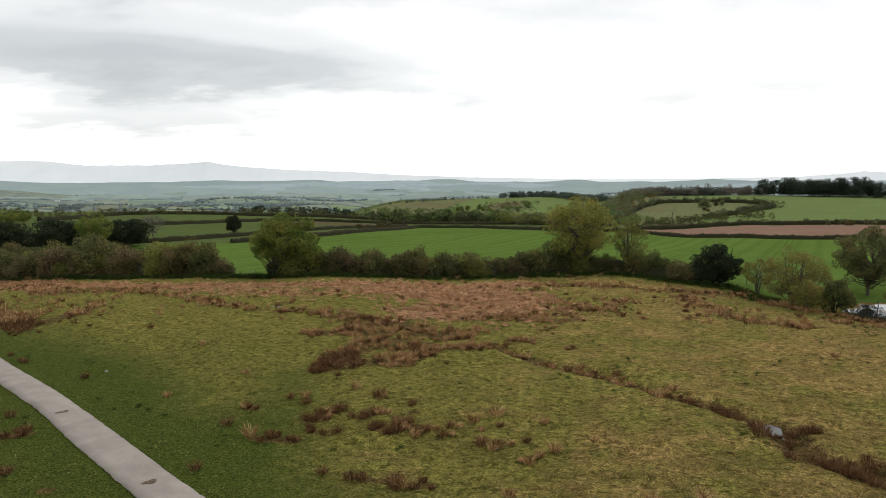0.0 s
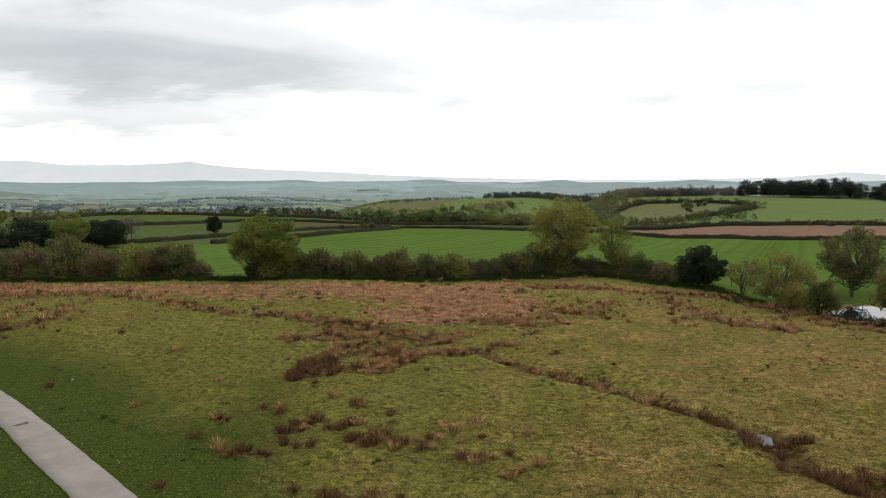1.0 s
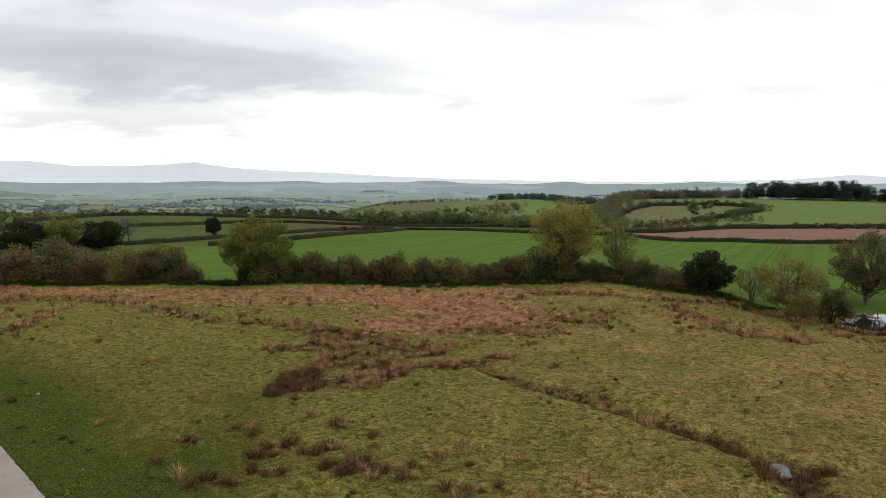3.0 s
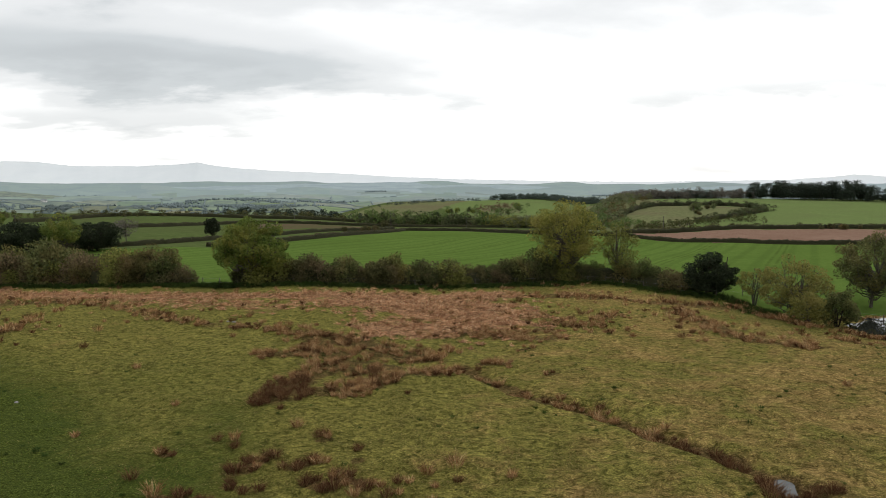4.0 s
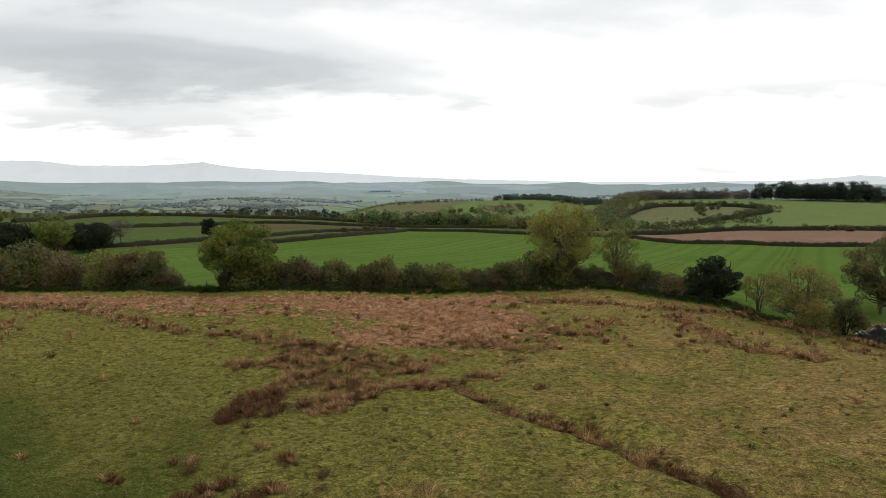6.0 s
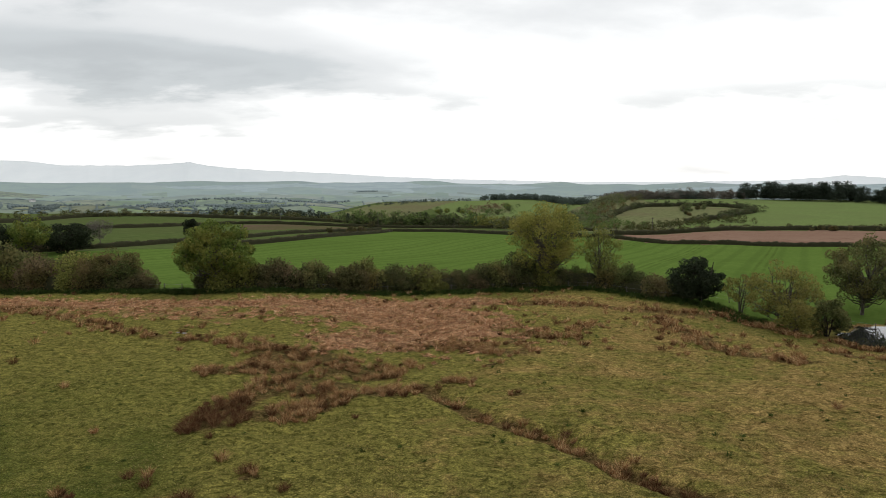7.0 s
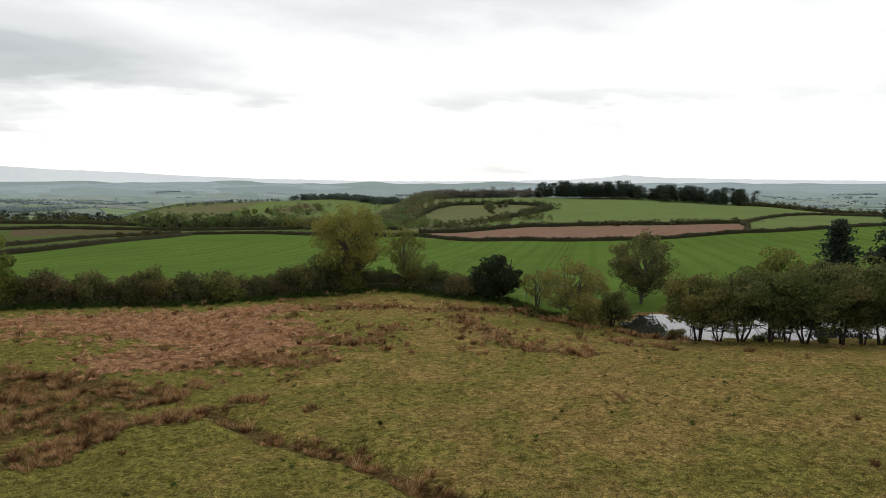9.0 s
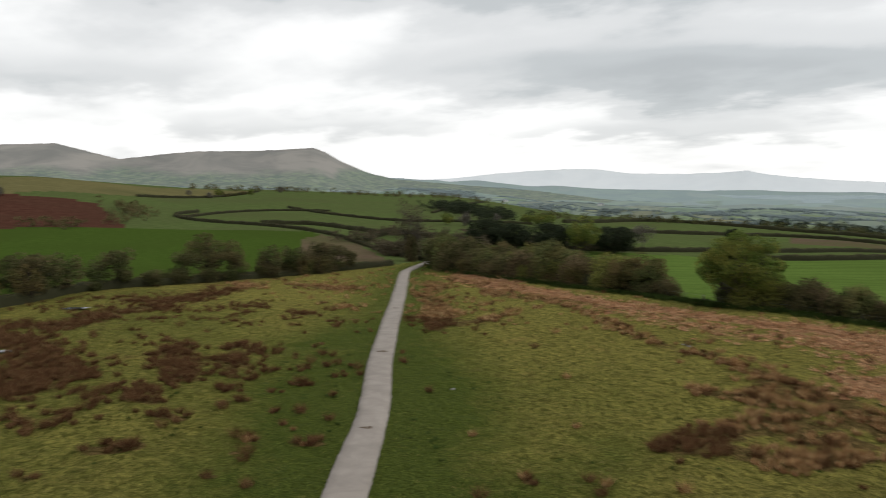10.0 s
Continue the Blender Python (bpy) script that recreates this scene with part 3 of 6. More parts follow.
FIELDS = ((F_SHEEP, 7), (F_BARE, 15), (F_BRACKEN, 5), (F_PALE, 6), (F_HILL, 9), (F_SLOPE, 4), (F_LOOP, 4), (F_CROP, 1), (F_PLOUGH, 2), (F_EAST, 9), (F_RED, 15), (F_HILL2, 9), (F_FLANK, 4), (F_HEATH, 4))

FARMS = [(-1230, 2063, 25, 8), (-1432, 1813, 60, 7), (-835, 731, 40, 7)]

# rush beds: a line, its half width and its density
RUSHES = [
    ([(-13.8, 61.9), (-13.3, 65.6)], 1.6, 1.0), ([(-13.3, 65.6), (-12.4, 69.9), (-10.6, 74.9)], 2.2, 0.95), ([(-18.1, 75.8), (-14.3, 77.2), (-10.6, 77.3)], 1.3, 0.9), ([(-14, 81.6), (-9.5, 82.1), (-6.8, 78.3), (-3.9, 77.5)], 3.2, 0.85),
    ([(-11.4, 65.1), (-8.8, 64.8), (-7, 67.1), (-4.5, 70.4), (-1.7, 71), (0.9, 72.3)], 1.4, 0.9), ([(-8.9, 70.6), (-5.9, 73.8)], 1.5, 0.8), ([(2.5, 74), (4.5, 73.8)], 0.6, 0.9), ([(6.5, 79), (6.9, 79.6)], 0.5, 0.9),
    ([(8.1, 70.2), (8.5, 70.5)], 0.5, 0.8), ([(-1.9, 87), (3.9, 87.9), (8.7, 84.6)], 2.2, 0.8), ([(8.7, 87.9), (10.9, 92.8), (14.1, 91.6)], 1.3, 0.7), ([(13.9, 91.6), (17.7, 95.7), (20.6, 99)], 1.5, 0.5),
    ([(1.2, 71.8), (5, 65.6), (10.4, 60), (13, 54.4), (16.2, 50.5), (17.6, 46.6)], 0.85, 0.95), ([(17.6, 46.6), (17.4, 41.7), (20, 37), (27, 28)], 1.5, 1.0),
    ([(-15, 44.8), (-12.5, 44.8)], 0.6, 0.9), ([(-12.5, 48.6), (-11.1, 50.2)], 0.7, 0.75), ([(-12, 46.8), (-10.4, 46)], 0.5, 0.6), ([(-8.9, 49.2), (-8.2, 49.8)], 0.8, 0.9), ([(-7.6, 46.7), (-6.6, 46.2)], 0.7, 0.9),
    ([(-5.9, 47.2), (-4.9, 47.4)], 0.8, 0.85), ([(-5.6, 49.8), (-5.4, 50.2)], 0.5, 0.8), ([(-8.4, 53.8), (-8, 54.1)], 0.5, 0.9), ([(-17.3, 51), (-16.9, 51)], 0.35, 0.9), ([(-7, 38.6), (-6.1, 38.4)], 0.5, 0.8),
    ([(-5.2, 37.5), (-3.6, 37.6)], 0.7, 0.8), ([(-8.5, 42), (-7.9, 42.6)], 0.4, 0.4), ([(-31, 44.9), (-30.2, 46.2)], 0.6, 0.7), ([(-23.6, 36.8), (-23.2, 37)], 0.4, 0.7),
    ([(9.3, 116.1), (23.4, 115), (28.2, 113), (34.6, 111.3), (41, 112)], 2.6, 0.7), ([(29.4, 105.8), (30.2, 100), (30.4, 95), (30.1, 89), (31.9, 85.3)], 1.7, 0.8), ([(31.9, 85.3), (33.6, 83.1), (36.3, 80.9)], 1.2, 0.8),
    ([(41, 112), (43.4, 107.7), (46, 104)], 1.6, 0.8), ([(44.5, 92), (44, 86), (47, 83)], 1.3, 0.9),
    ([(50, 101), (50.5, 97), (52, 94), (55, 93)], 1.1, 1.0),
    ([(-62.2, 90.7), (-52.6, 82.4), (-50, 82.8), (-49.7, 87.2)], 1.9, 0.7), ([(-53, 104.7), (-41, 96.5), (-31.5, 89.2), (-21.4, 87.8), (-15.6, 83.8)], 1.7, 0.55), ([(-84.9, 124.5), (-62.4, 105.5), (-53, 104.7)], 2.6, 0.7),
    ([(-80, 41.8), (-71.6, 41.8), (-62, 39), (-56.8, 36)], 3.4, 0.85), ([(-65.4, 42), (-57.4, 41.2)], 1.8, 0.8), ([(-88, 45.5), (-83, 48.2), (-91.7, 57.4), (-93.4, 63.5)], 2.6, 0.8),
    ([(-103, 64.3), (-97.6, 68), (-103.3, 78.5), (-112, 89)], 3.0, 0.8), ([(-106.3, 98.9), (-98, 99.3), (-98, 103.3)], 2.6, 0.75), ([(-63.7, 53), (-57, 50), (-52, 47.5)], 2.0, 0.85),
    ([(-62, 60), (-57, 55), (-52, 53)], 1.8, 0.65), ([(-46.5, 48.5), (-45.5, 48.7)], 0.9, 0.6), ([(-48.5, 41.8), (-46, 42.5)], 1.2, 0.9), ([(-42.2, 41.5), (-41.2, 42)], 0.8, 1.0),
    ([(-38.2, 35.6), (-37.4, 37.6)], 0.8, 1.0), ([(-48, 33.8), (-44.7, 34), (-47, 37)], 1.2, 0.6), ([(-77.7, 77.2), (-75.4, 77.5)], 1.1, 0.9), ([(-64.3, 73.8), (-64, 74)], 0.5, 0.9), ([(-68.7, 80), (-68.2, 80.2)], 0.8, 0.7),
    ([(-44, 54), (-43.4, 54.3)], 0.6, 0.9), ([(-42.6, 47.6), (-42.2, 47.8)], 0.5, 0.9), ([(-35, 43.4), (-34.2, 43.8)], 0.8, 0.7), ([(-31.7, 45), (-30.5, 46.2)], 0.4, 0.8), ([(-32.8, 41.5), (-32.5, 41.7)], 0.4, 0.7),
    ([(-30.3, 38.5), (-29.9, 38.7)], 0.4, 0.7), ([(-35.9, 31), (-35.5, 31)], 0.5, 0.8), ([(-80.7, 105.1), (-73.3, 99.4), (-63.5, 91.5), (-60.1, 85.6), (-51.8, 79.6)], 2.0, 0.7), ([(-82.3, 107.7), (-92.7, 126.9)], 2.5, 0.5),
]
THIN_RUSHES = [([(-82, 40), (-62, 44), (-50, 50)], 12.0, 1.0), ([(-95, 66), (-72, 78), (-61.9, 86.9)], 13.0, 0.8), ([(-108, 96), (-89.2, 112.8)], 9.0, 0.8), ([(-12, 50), (-4, 46), (0, 40)], 7.0, 0.3), ([(13.3, 95.2), (25.9, 95.7)], 9.0, 0.6)]
PINK = [([(-10.6, 107.7), (-1.8, 105), (1.9, 96.1)], 9.5, 1.0), ([(-24.8, 108.5), (5.6, 117)], 4.5, 0.9), ([(-43.1, 108.9), (-24.8, 108.5)], 3.2, 0.85), ([(-96.2, 133.8), (-73.9, 117.6), (-54.7, 110.1), (-43.1, 108.9)], 4.2, 0.8), ([(-7.5, 89.6), (2.9, 92.1)], 5.0, 0.8), ([(-49.7, 108), (-34.9, 101.7), (-23.6, 99.7)], 4.5, 0.55)]


def rough_noise(x, y, s):
    return 0.5 * np.sin(x * s + 1.7 * np.sin(y * s * 0.8)) * np.sin(y * s * 1.1 + 1.3 * np.sin(x * s * 0.7 + 2)) + 0.3 * np.sin(x * s * 2.3 + y * s * 1.9) * np.sin(y * s * 2.7 - x * s)


def bed(beds, x, y):
    d = np.zeros(np.shape(x))
    wob = rough_noise(x, y, 0.5) * 0.9 + rough_noise(x, y, 1.7) * 0.5
    for line, width, full in beds:
        d = np.maximum(d, full * np.clip(1.45 - along(line, x, y) / width + wob * 0.55, 0, 1))
    return d


# ---- ground: one sheet to the horizon ----
def land(x, y):
    """Height with the long swell of the valley beyond the near hills."""
    roll = rough_noise(x, y, 0.0042) * 20 + rough_noise(x, y, 0.009) * 7
    return height(x, y) + roll * np.clip((np.hypot(x - CX, y - CY) - 950) / 700, 0, 1)


def vale_grid(x, y):
    """Column and row in the irregular field pattern of the valley."""
    u, v = np.degrees(np.arctan2(x - CX, y - CY)) / 2.3, np.log(np.hypot(x - CX, y - CY) + 1) / 0.095
    return u, v, u + vale_bend(u, v, 0), v + vale_bend(u, v, 1)


def vale_bend(u, v, k):
    return 0.30 * np.sin(v * 1.1 + 2.1 * k + 1.4 * np.sin(u * 0.7)) + 0.22 * np.sin(u * 1.9 + v * 0.6 + 3 * k)


def vale_shift(row):
    return (np.sin(row * 12.9898) * 43758.5453) % 1.0


def vale_tone(col, row):
    return (np.sin(col * 78.233 + row * 37.719) * 9631.77) % 1.0


def vale_belt(r):
    return np.clip(np.searchsorted([1500, 2050, 2700, 3500], r), 0, 4)


def verdure(x, y):
    """How lush the turf is: along the lane, on the low ground beside it, and by the pond."""
    low = ease(-x - 0.1 * np.abs(y - 50), 4, 24) * ease(90 - y, 0, 30)
    pool = np.exp(-((along([(38, 104), (50, 99)], x, y)) / 6.0) ** 2)
    return np.clip(1.25 - along(TRACK, x, y) / 10.5, 0, 1) * 0.85 + (0.40 + 0.30 * patches(x, y, 0.10, 15.0)) * low + 0.55 * pool


def ground():
    fine = np.radians(np.arange(-108, 76.01, 0.35))
    rest = np.radians(np.linspace(76, 252, 45))[1:-1]
    az = np.concatenate([fine, rest])
    rad = np.concatenate([np.linspace(0.02, 9, 9), np.concatenate([np.geomspace(10, 140, 360)[:-1], np.geomspace(140, 4930, 170)])])
    A, R = np.meshgrid(az, rad)
    X, Y = CX + R * np.sin(A), CY + R * np.cos(A)
    Z = land(X, Y)
    Z = Z + turf(X, Y) - height(X, Y)
    n, k = A.shape
    i, j = np.meshgrid(np.arange(n - 1), np.arange(k), indexing="ij")
    jj = (j + 1) % k
    faces = np.stack([i * k + j, i * k + jj, (i + 1) * k + jj, (i + 1) * k + j], -1).reshape(-1, 4)[:, ::-1]
    xc, yc = X.ravel()[faces].mean(1), Y.ravel()[faces].mean(1)
    rc = np.hypot(xc - CX, yc - CY)
    idx = np.where(inside(HOME, xc, yc), 0, 3)
    idx[(rc < 30)] = 0
    for poly, m in FIELDS:
        idx[inside(poly, xc, yc) & ~inside(HOME, xc, yc)] = m
    gu, gv, cu, cv = vale_grid(xc, yc)
    row = np.floor(cv)
    col = np.floor(cu + vale_shift(row))
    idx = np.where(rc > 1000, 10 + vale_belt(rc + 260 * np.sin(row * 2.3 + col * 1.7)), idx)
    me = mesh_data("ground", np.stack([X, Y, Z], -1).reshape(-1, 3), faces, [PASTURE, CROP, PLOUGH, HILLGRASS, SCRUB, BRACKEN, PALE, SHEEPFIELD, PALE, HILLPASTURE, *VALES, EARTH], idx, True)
    tone = me.attributes.new("tone", "FLOAT", "FACE")
    tone.data.foreach_set("value", vale_tone(col, row).astype(np.float32))
    x, y = X.ravel(), Y.ravel()
    track = along(TRACK, x, y)
    east = np.clip((x + 12 - 0.22 * (y - 60)) / 26, 0, 1)
    west = np.clip((10 - (x + y)) / 30, 0, 1)
    masks = {"rush": np.maximum(bed(RUSHES, x, y), west * (0.38 + 0.2 * patches(x, y, 0.12, 12.0))), "pink": bed(PINK, x, y),
             "straw": 0.05 + 0.54 * east + 0.16 * patches(x, y, 0.06, 9.0),
             # The near-hedge term darkens its verge: rank grass and painted hedge shade together.
             "lush": verdure(x, y) + 0.8 * np.exp(-((along(NEAR_HEDGE, x, y) - 3.5) / 2.5) ** 2) + 0.45 * np.exp(-(along([(-18, 38), (-15, 50), (-17, 60)], x, y) / 3.5) ** 2)}
    for key, v in masks.items():
        a = me.attributes.new(key, "FLOAT", "POINT")
        a.data.foreach_set("value", v.astype(np.float32))
    tagged(new("ground", me), "rolling spring farmland with rough pasture and fields", "ground", kind="structure")


ground()


def track():
    c = chain(TRACK, 0.5)
    d = np.gradient(c, axis=0)
    d /= np.linalg.norm(d, axis=1)[:, None]
    side = np.stack([-d[:, 1], d[:, 0]], 1)
    s = np.arange(len(c)) * 0.5
    rng = np.random.RandomState(4)
    lo = -1.22 + 0.04 * np.sin(s * 0.31) + rng.normal(0, 0.025, len(c))
    hi = 1.22 + 0.04 * np.sin(s * 0.23 + 2) + rng.normal(0, 0.025, len(c))
    cols = []
    for k, f in enumerate((0.0, 0.02, 0.25, 0.5, 0.75, 0.98, 1.0)):
        p = c + side * (lo + (hi - lo) * f)[:, None]
        mid = height(c[:, 0], c[:, 1])
        z = 0.3 * height(p[:, 0], p[:, 1]) + 0.7 * mid + (0.16 + 0.05 * math.sin(math.pi * f) if 0 < k < 6 else -0.25)
        cols.append(np.column_stack([p, z]))
    v = np.stack(cols, 1)
    n, k = v.shape[:2]
    i, j = np.meshgrid(np.arange(n - 1), np.arange(k - 1), indexing="ij")
    f = np.stack([i * k + j, i * k + j + 1, (i + 1) * k + j + 1, (i + 1) * k + j], -1).reshape(-1, 4)
    road = tagged(new("road", mesh_data("road", v.reshape(-1, 3), f[:, ::-1], ROAD, smooth=True)), "narrow pale tarmac farm lane across pasture", "lane", kind="structure")
    for x, y, a, b in ((-18.2, 37.5, 0.42, 0.24), (-30.4, 50.3, 0.50, 0.20), (-48.1, 67.3, 0.62, 0.26), (-70.6, 89.8, 0.60, 0.26)):
        m = int(np.argmin(np.hypot(c[:, 0] - x, c[:, 1] - y)))
        ang = np.linspace(0, 2 * np.pi, 18, endpoint=False)
        rr = 1 + 0.25 * np.sin(ang * 3 + x) + 0.12 * np.sin(ang * 7)
        ring = [np.array([x, y]) + side[m] * a * math.cos(t) * q * 0.85 + d[m] * b * math.sin(t) * q for t, q in zip(ang, rr)]
        zz = height(c[m, 0], c[m, 1]) + 0.225
        vv = [(x, y, zz - 0.012)] + [(p[0], p[1], zz + 0.012) for p in ring]
        ff = [(0, 1 + q, 1 + (q + 1) % 18) for q in range(18)]
        part("pothole", mesh_data("pothole", vv, ff, MUD), road, "mud-filled brown pothole")


track()


def pond():
    x, y = np.meshgrid(np.linspace(48, 108, 90), np.linspace(76, 112, 56))
    keep = pond_edge(x, y) < 1.16
    n, k = x.shape
    i, j = np.meshgrid(np.arange(n - 1), np.arange(k - 1), indexing="ij")
    f = np.stack([i * k + j, i * k + j + 1, (i + 1) * k + j + 1, (i + 1) * k + j], -1).reshape(-1, 4)
    f = f[keep.ravel()[f].all(1)]
    tagged(new("water", mesh_data("water", np.column_stack([x.ravel(), y.ravel(), np.full(x.size, POND_Z)]), f, WATER, smooth=True)),
           "still pond reflecting the white sky", "pond", kind="structure")
    rng = np.random.RandomState(9)
    for px, py, wide, deep, turn, lift, lab in ((17.5, 46.5, 0.65, 1.35, -0.2, 0.30, "small puddle in the rushy ditch"), (-97.0, 54.5, 1.7, 0.8, 0.9, 0.16, "shallow pale puddle by the thorn hedge"), (-71.5, 39.0, 1.0, 0.5, 0.8, 0.16, "small puddle among the rushes")):
        a = np.linspace(0, 2 * np.pi, 14, endpoint=False)
        q = rng.uniform(0.75, 1.2, 14)
        u, v = np.cos(a) * q * wide, np.sin(a) * q * deep
        rim = [(px + i * math.cos(turn) - j * math.sin(turn), py + i * math.sin(turn) + j * math.cos(turn), float(turf(px, py)) + lift) for i, j in zip(u, v)]
        tagged(new("water", mesh_data("puddle", rim, [tuple(range(14))], WATER)), lab, "puddle", kind="structure")


pond()


# ---- mountains and far hills closing the view ----
def ridge(name, radius, run, profile, mat, label, rough):
    a0, a1 = profile[0][0], profile[-1][0]
    az = np.arange(a0, a1, 0.22)
    top = np.interp(az, [p[0] for p in profile], [p[1] for p in profile])
    top = top + (rough_noise(az, az * 0.3, 2.1) * 0.5 + rough_noise(az, az, 7.0) * 0.3) * rough
    ts = np.linspace(0, 1, 14)
    T, A = np.meshgrid(ts, np.radians(az), indexing="ij")
    R = radius - run * (1 - T)
    foot = -130.0
    crest = 14.4 + top / 1252 * radius
    Z = foot + (crest[None] - foot) * (0.45 * T + 0.55 * T ** 1.7) + rough_noise(A * 300, T * 9, 0.6) * rough * 4 * T * (1 - T)
    X, Y = CX + R * np.sin(A), CY + R * np.cos(A)
    n, k = A.shape
    i, j = np.meshgrid(np.arange(n - 1), np.arange(k - 1), indexing="ij")
    f = np.stack([i * k + j, i * k + j + 1, (i + 1) * k + j + 1, (i + 1) * k + j], -1).reshape(-1, 4)
    me = mesh_data(name, np.stack([X, Y, Z], -1).reshape(-1, 3), f, mat, smooth=True)
    climb = me.attributes.new("foot", "FLOAT", "POINT")
    climb.data.foreach_set("value", (T - 0.7 * np.clip(1 - (top + 12) / 46, 0, 1)[None]).ravel().astype(np.float32))
    lay = me.attributes.new("grid", "FLOAT_VECTOR", "POINT")
    lay.data.foreach_set("vector", np.column_stack([np.degrees(A).ravel() / 1.25, T.ravel() * 22, np.zeros(A.size)]).astype(np.float32).ravel())
    tagged(new(name, me), label, "hills", kind="structure")


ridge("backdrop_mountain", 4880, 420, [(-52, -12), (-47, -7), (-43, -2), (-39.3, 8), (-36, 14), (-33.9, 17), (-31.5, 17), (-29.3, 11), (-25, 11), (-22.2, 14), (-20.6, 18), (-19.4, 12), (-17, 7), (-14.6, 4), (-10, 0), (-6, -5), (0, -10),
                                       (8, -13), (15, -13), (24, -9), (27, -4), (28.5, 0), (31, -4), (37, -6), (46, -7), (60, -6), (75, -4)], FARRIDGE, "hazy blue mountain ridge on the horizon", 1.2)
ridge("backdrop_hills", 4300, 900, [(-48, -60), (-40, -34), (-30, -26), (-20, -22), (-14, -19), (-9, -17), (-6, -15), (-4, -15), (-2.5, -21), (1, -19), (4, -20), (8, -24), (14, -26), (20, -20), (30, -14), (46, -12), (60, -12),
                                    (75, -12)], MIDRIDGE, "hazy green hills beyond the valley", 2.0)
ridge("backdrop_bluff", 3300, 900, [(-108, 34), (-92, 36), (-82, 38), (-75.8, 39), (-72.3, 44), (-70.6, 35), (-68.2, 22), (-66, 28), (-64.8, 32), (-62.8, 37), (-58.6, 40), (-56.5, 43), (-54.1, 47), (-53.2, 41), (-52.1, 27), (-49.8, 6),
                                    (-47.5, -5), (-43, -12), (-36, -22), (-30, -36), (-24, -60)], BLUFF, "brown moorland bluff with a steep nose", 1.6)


# ---- plants ----
def tubes(paths, sides=5):
    """Tapered round limbs along lists of (point, radius)."""
    vs, fs, base = [], [], 0
    ang = np.linspace(0, 2 * np.pi, sides, endpoint=False)
    for path in paths:
        pts = np.array([p for p, _ in path], float)
        d = np.gradient(pts, axis=0)
        d /= np.linalg.norm(d, axis=1)[:, None] + 1e-9
        ref = np.where(np.abs(d[:, 2:3]) < 0.9, [[0, 0, 1.0]], [[1.0, 0, 0]])
        a = np.cross(d, ref)
        a /= np.linalg.norm(a, axis=1)[:, None] + 1e-9
        b = np.cross(d, a)
        r = np.array([q for _, q in path])[:, None, None]
        ring = pts[:, None] + r * (a[:, None] * np.cos(ang)[None, :, None] + b[:, None] * np.sin(ang)[None, :, None])
        n = len(pts)
        vs.append(ring.reshape(-1, 3))
        for i in range(n - 1):
            for j in range(sides):
                k = (j + 1) % sides
                fs.append((base + i * sides + j, base + i * sides + k, base + (i + 1) * sides + k, base + (i + 1) * sides + j))
        base += n * sides
    return np.vstack(vs), np.array(fs)


def leaf_cards(rng, centres, size, flat=0.0):
    """A small bent diamond of leaves at each centre."""
    n = len(centres)
    a = rng.normal(size=(n, 3))
    a[:, 2] *= 1 - flat
    a /= np.linalg.norm(a, axis=1)[:, None]
    b = np.cross(a, rng.normal(size=(n, 3)))
    b /= np.linalg.norm(b, axis=1)[:, None]
    s = np.reshape(size, (-1, 1)) * rng.uniform(0.6, 1.35, (n, 1))
    lift = np.cross(a, b) * s * 0.25
    v = np.stack([centres - a * s, centres + b * s * 0.62 + lift, centres + a * s, centres - b * s * 0.62 + lift], 1)
    return v.reshape(-1, 3), np.arange(4 * n).reshape(n, 4)


def lumps(rng, n, wide, low, high, lobes, shell=0.55, top=0.5, tuft=1.0, waist=0.5):
    """Points in an uneven crown between two heights, grouped round lobes."""
    mid, half = (low + high) / 2, (high - low) / 2
    d = rng.normal(size=(lobes, 3))
    d /= np.linalg.norm(d, axis=1)[:, None]
    d *= rng.uniform(0.45, 0.86 + 0.12 * (1 - tuft), (lobes, 1))
    lob = d * [wide / 2, wide / 2, half] + [0, 0, mid]
    k = np.clip((lob[:, 2] - low) / (high - low), 0, 1)
    lob[:, 2] = low + (high - low) * np.where(k < 0.5, k * 2 * waist, waist + (k - 0.5) * 2 * (1 - waist))
    pick = rng.randint(0, lobes, n)
    q = rng.normal(size=(n, 3))
    q /= np.linalg.norm(q, axis=1)[:, None]
    q *= rng.uniform(shell, 1.0, (n, 1)) ** 0.6
    sz = (rng.uniform(0.30, 0.46, lobes) * tuft)[pick][:, None]
    return lob[pick] + q * sz * [wide / 2 * top * 2, wide / 2 * top * 2, half * 0.9], lob


